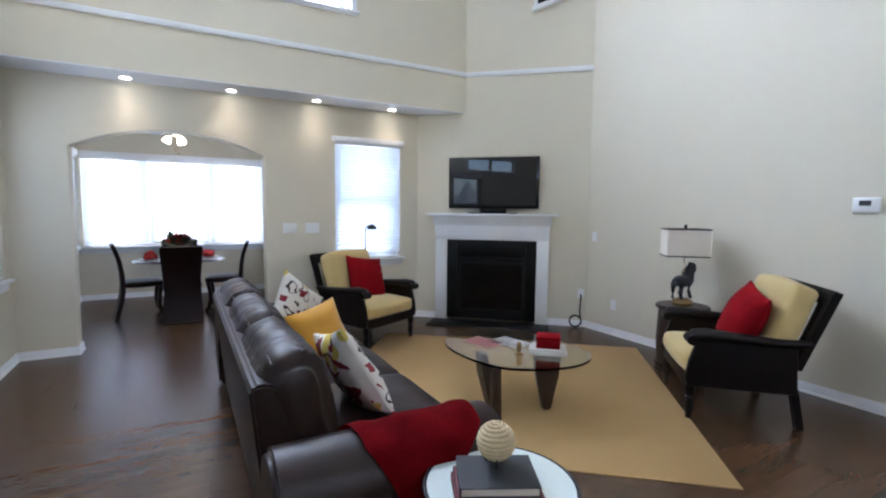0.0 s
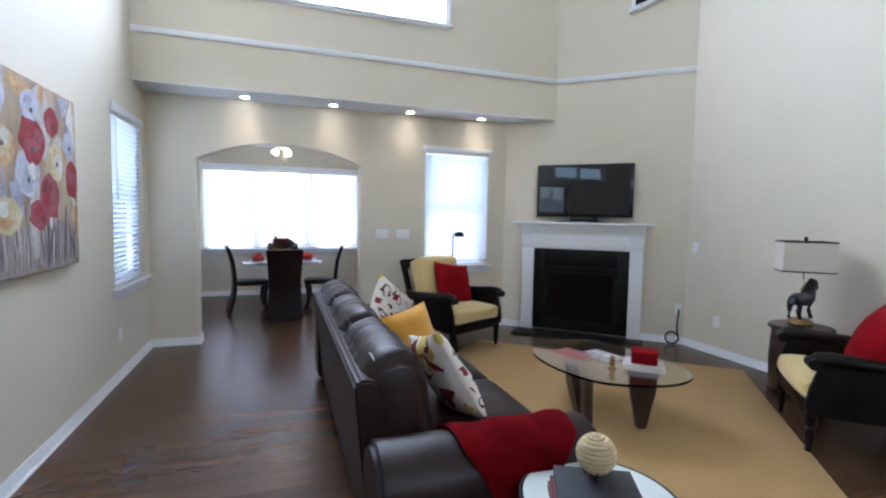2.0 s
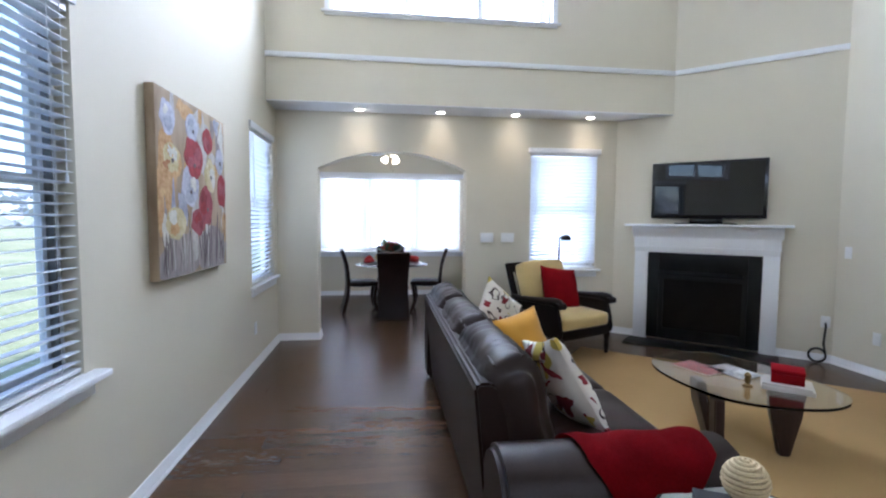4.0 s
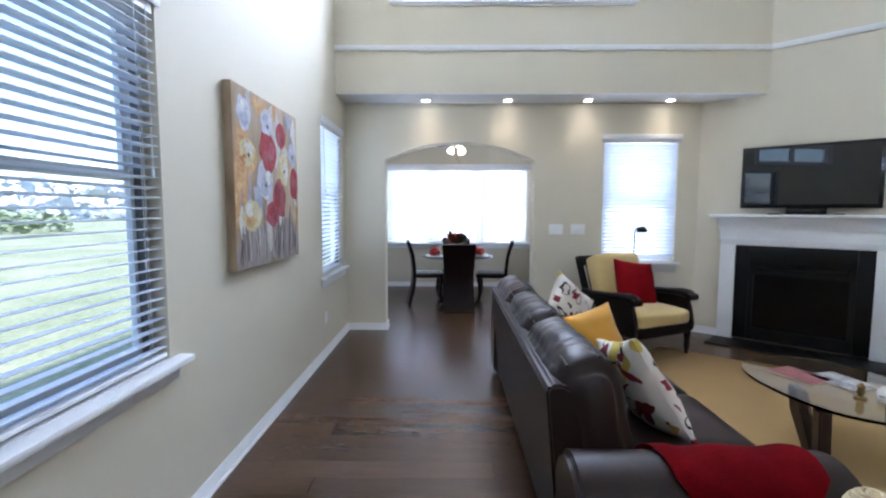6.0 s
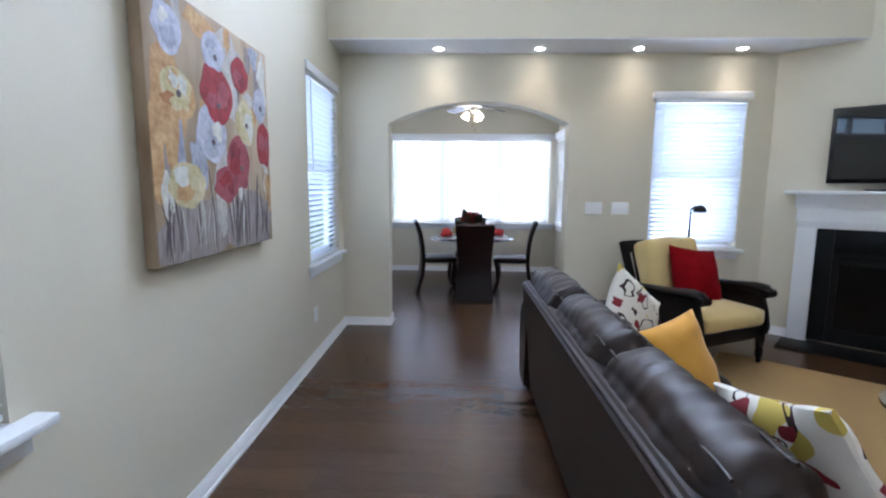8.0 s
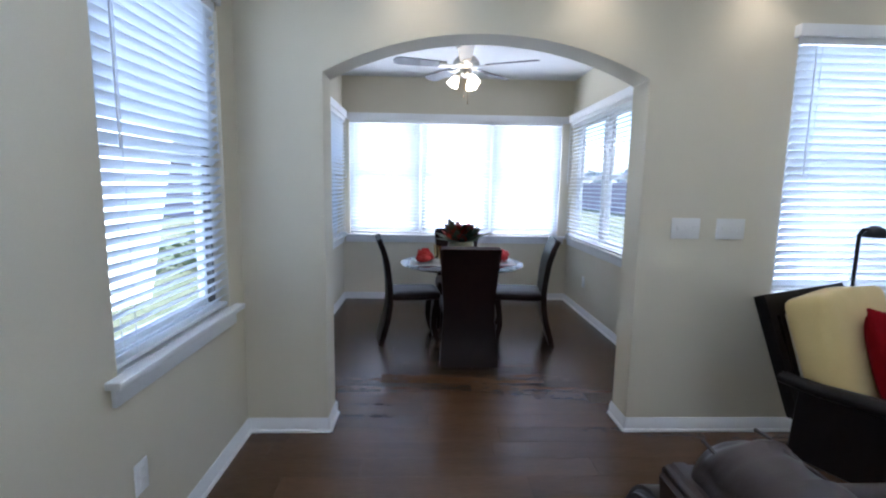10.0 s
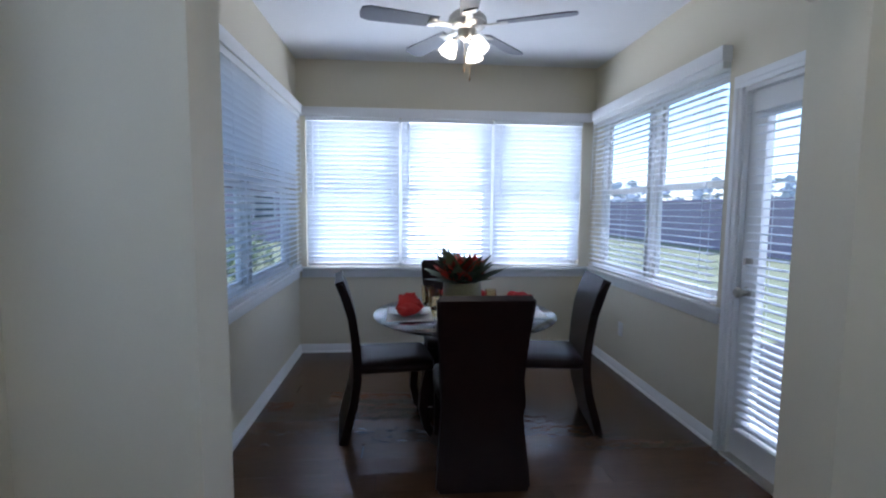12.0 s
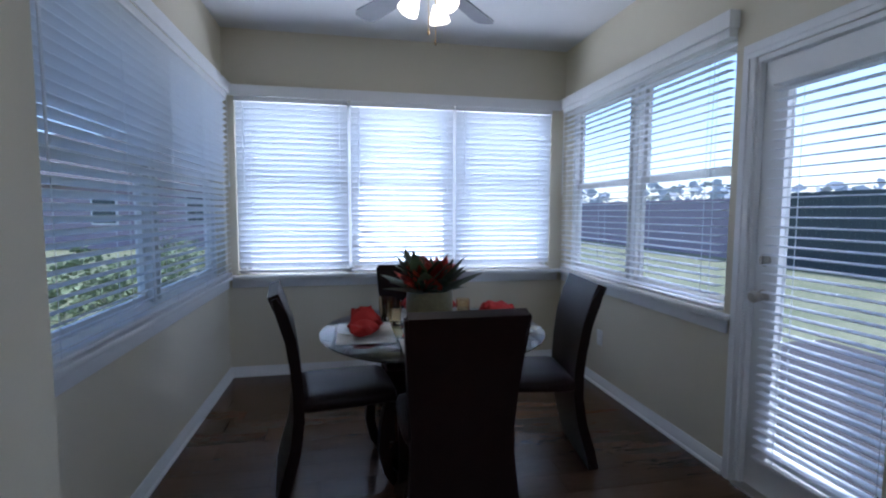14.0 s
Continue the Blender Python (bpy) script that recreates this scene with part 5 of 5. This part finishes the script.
def house(name, x, y, sx, sy, h, label, rz=0):
    t = thing(name, label, "house", over(x, y, -0.25, rz))
    part("wall", boxed(-sx / 2, sx / 2, -sy / 2, sy / 2, 0, h), SIDING, t)
    for i in range(int(h / 0.19)):
        z = i * 0.19
        f = bmesh.new()
        box(f, -sx / 2 - 0.02, sx / 2 + 0.02, -sy / 2 - 0.02, sy / 2 + 0.02, z, z + 0.012)
        part("lap", f, SIDING, t)
    f = bmesh.new()
    sweep(f, [(-sy / 2 - 0.4, h), (sy / 2 + 0.4, h), (0, h + sy * 0.3)], "x", -sx / 2 - 0.3, sx / 2 + 0.3)
    part("roof", f, ROOF, t)
    for px in (-sx * 0.3, 0.0, sx * 0.3):
        for s in (-1, 1):
            w = part("window", boxed(px - 0.5, px + 0.5, s * sy / 2 - 0.04, s * sy / 2 + 0.04, 1.0, 2.3), WHITE, t)
            part("pane", boxed(px - 0.44, px + 0.44, s * sy / 2 - 0.05, s * sy / 2 + 0.05, 1.06, 2.24), FENCE, w)


house("neighbour_house", -10.5, 31.0, 12, 9, 2.6, "low lilac grey sided house beyond the lawn", 0)


def clump_mesh(seed, leaves=260):
    """A bush of many small leaf facets with gaps and an uneven outline."""
    rr = random.Random(seed)
    f = bmesh.new()
    for i in range(leaves):
        d = Vector((rr.gauss(0, 1), rr.gauss(0, 1), rr.gauss(0, 1))).normalized()
        k = 1 + 0.35 * noise.noise(d * 2.2 + Vector((seed, 0, 0)))
        p = d * k * rr.uniform(0.65, 1.0)
        p.z = max(-0.55, p.z)
        s = rr.uniform(0.06, 0.14)
        q = Vector((rr.gauss(0, 1), rr.gauss(0, 1), rr.gauss(0, 1))).normalized().to_track_quat("Z", "Y")
        f.faces.new([f.verts.new(p + q @ Vector(c) * s) for c in ((-1, -0.4, 0), (0, -0.7, 0.2), (1, 0, 0), (0, 0.7, 0.2), (-1, 0.4, 0))])
    return f


bushes = [mesh("bush", clump_mesh(i), FOLIAGE) for i in range(3)]
rnd = random.Random(21)
for i in range(16):
    o = new("bush", bushes[i % 3])
    s = rnd.uniform(0.35, 0.6)
    o.matrix_basis = over(-4.4 - rnd.uniform(0, 1.2), 11.6 + i * 0.5, -0.25 + 0.5 * s, rnd.uniform(0, 360)) @ Matrix.Scale(s, 4)
    tagged(o, "low leafy green shrub on the lawn", "shrub", "shrubs outside the nook")
for i in range(26):
    o = new("bush", bushes[i % 3])
    s = rnd.uniform(1.3, 2.4)
    o.matrix_basis = over(-31 - rnd.uniform(0, 6), -10 + i * 1.9, -0.3 + 0.25 * s, rnd.uniform(0, 360)) @ Matrix.Diagonal((s * 1.3, s * 1.3, s * 0.6, 1))
    tagged(o, "dense green hedge shrub across the field", "shrub", "hedge across the field")
f = bmesh.new()
rr = random.Random(4)
for i in range(9000):
    a = rr.uniform(0, 2 * math.pi)
    d = rr.uniform(95, 125)
    top = 6.0 + 2.6 * noise.noise(Vector((math.cos(a) * 9, math.sin(a) * 9, 1))) + 1.6 * noise.noise(Vector((math.cos(a) * 40, math.sin(a) * 40, 5)))
    p = Vector((d * math.cos(a), d * math.sin(a), rr.uniform(-0.3, max(1.0, top))))
    s = rr.uniform(0.5, 1.3)
    q = Vector((rr.gauss(0, 1), rr.gauss(0, 1), rr.gauss(0, 1))).normalized().to_track_quat("Z", "Y")
    f.faces.new([f.verts.new(p + q @ Vector(c) * s) for c in ((-1, -0.4, 0), (0, -0.7, 0.2), (1, 0, 0), (0, 0.7, 0.2), (-1, 0.4, 0))])
# pale blue-grey: the haze of distance is put into the leaf colour
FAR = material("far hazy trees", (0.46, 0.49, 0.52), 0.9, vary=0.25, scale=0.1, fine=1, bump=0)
solid("far_trees", f, FAR, "distant belt of trees on the horizon, haze painted into their colour", "trees", kind="stuff")

# ---- floor planks ----
PLW, PLL = 0.16, 1.22
plank = mesh("plank", boxed(0.0004, PLL - 0.0004, 0.0004, PLW - 0.0004, -0.012, 0.0), WOOD_FLOOR)
short = {}
rnd = random.Random(3)


def lay(x0, x1, y):
    x = x0 - rnd.uniform(0.05, 1.1)
    while x < x1:
        a, b = max(x, x0), min(x + PLL, x1)
        if b - a > 0.04:
            if b - a > PLL - 1e-6:
                me = plank
            else:
                key = round(b - a, 2)
                if key not in short:
                    short[key] = mesh("plank", boxed(0.0004, b - a - 0.0004, 0.0004, PLW - 0.0004, -0.012, 0.0), WOOD_FLOOR)
                me = short[key]
            o = new("plank", me)
            o.parent = floor
            o.matrix_basis = Matrix.Translation((a, y, 0))
        x += PLL


y = -0.5
while y < NB:
    if y < 5.3:
        lay(LX, RX, y)
    else:
        lay(NL, NR if y > AT - 0.1 else 3.0, y)
    y += PLW
solid("floor_south", boxed(LX, RX, -3.5, -0.5005, -0.012, 0), WOOD_FLOOR, "dark brown wood plank floor", "floor", kind="structure")
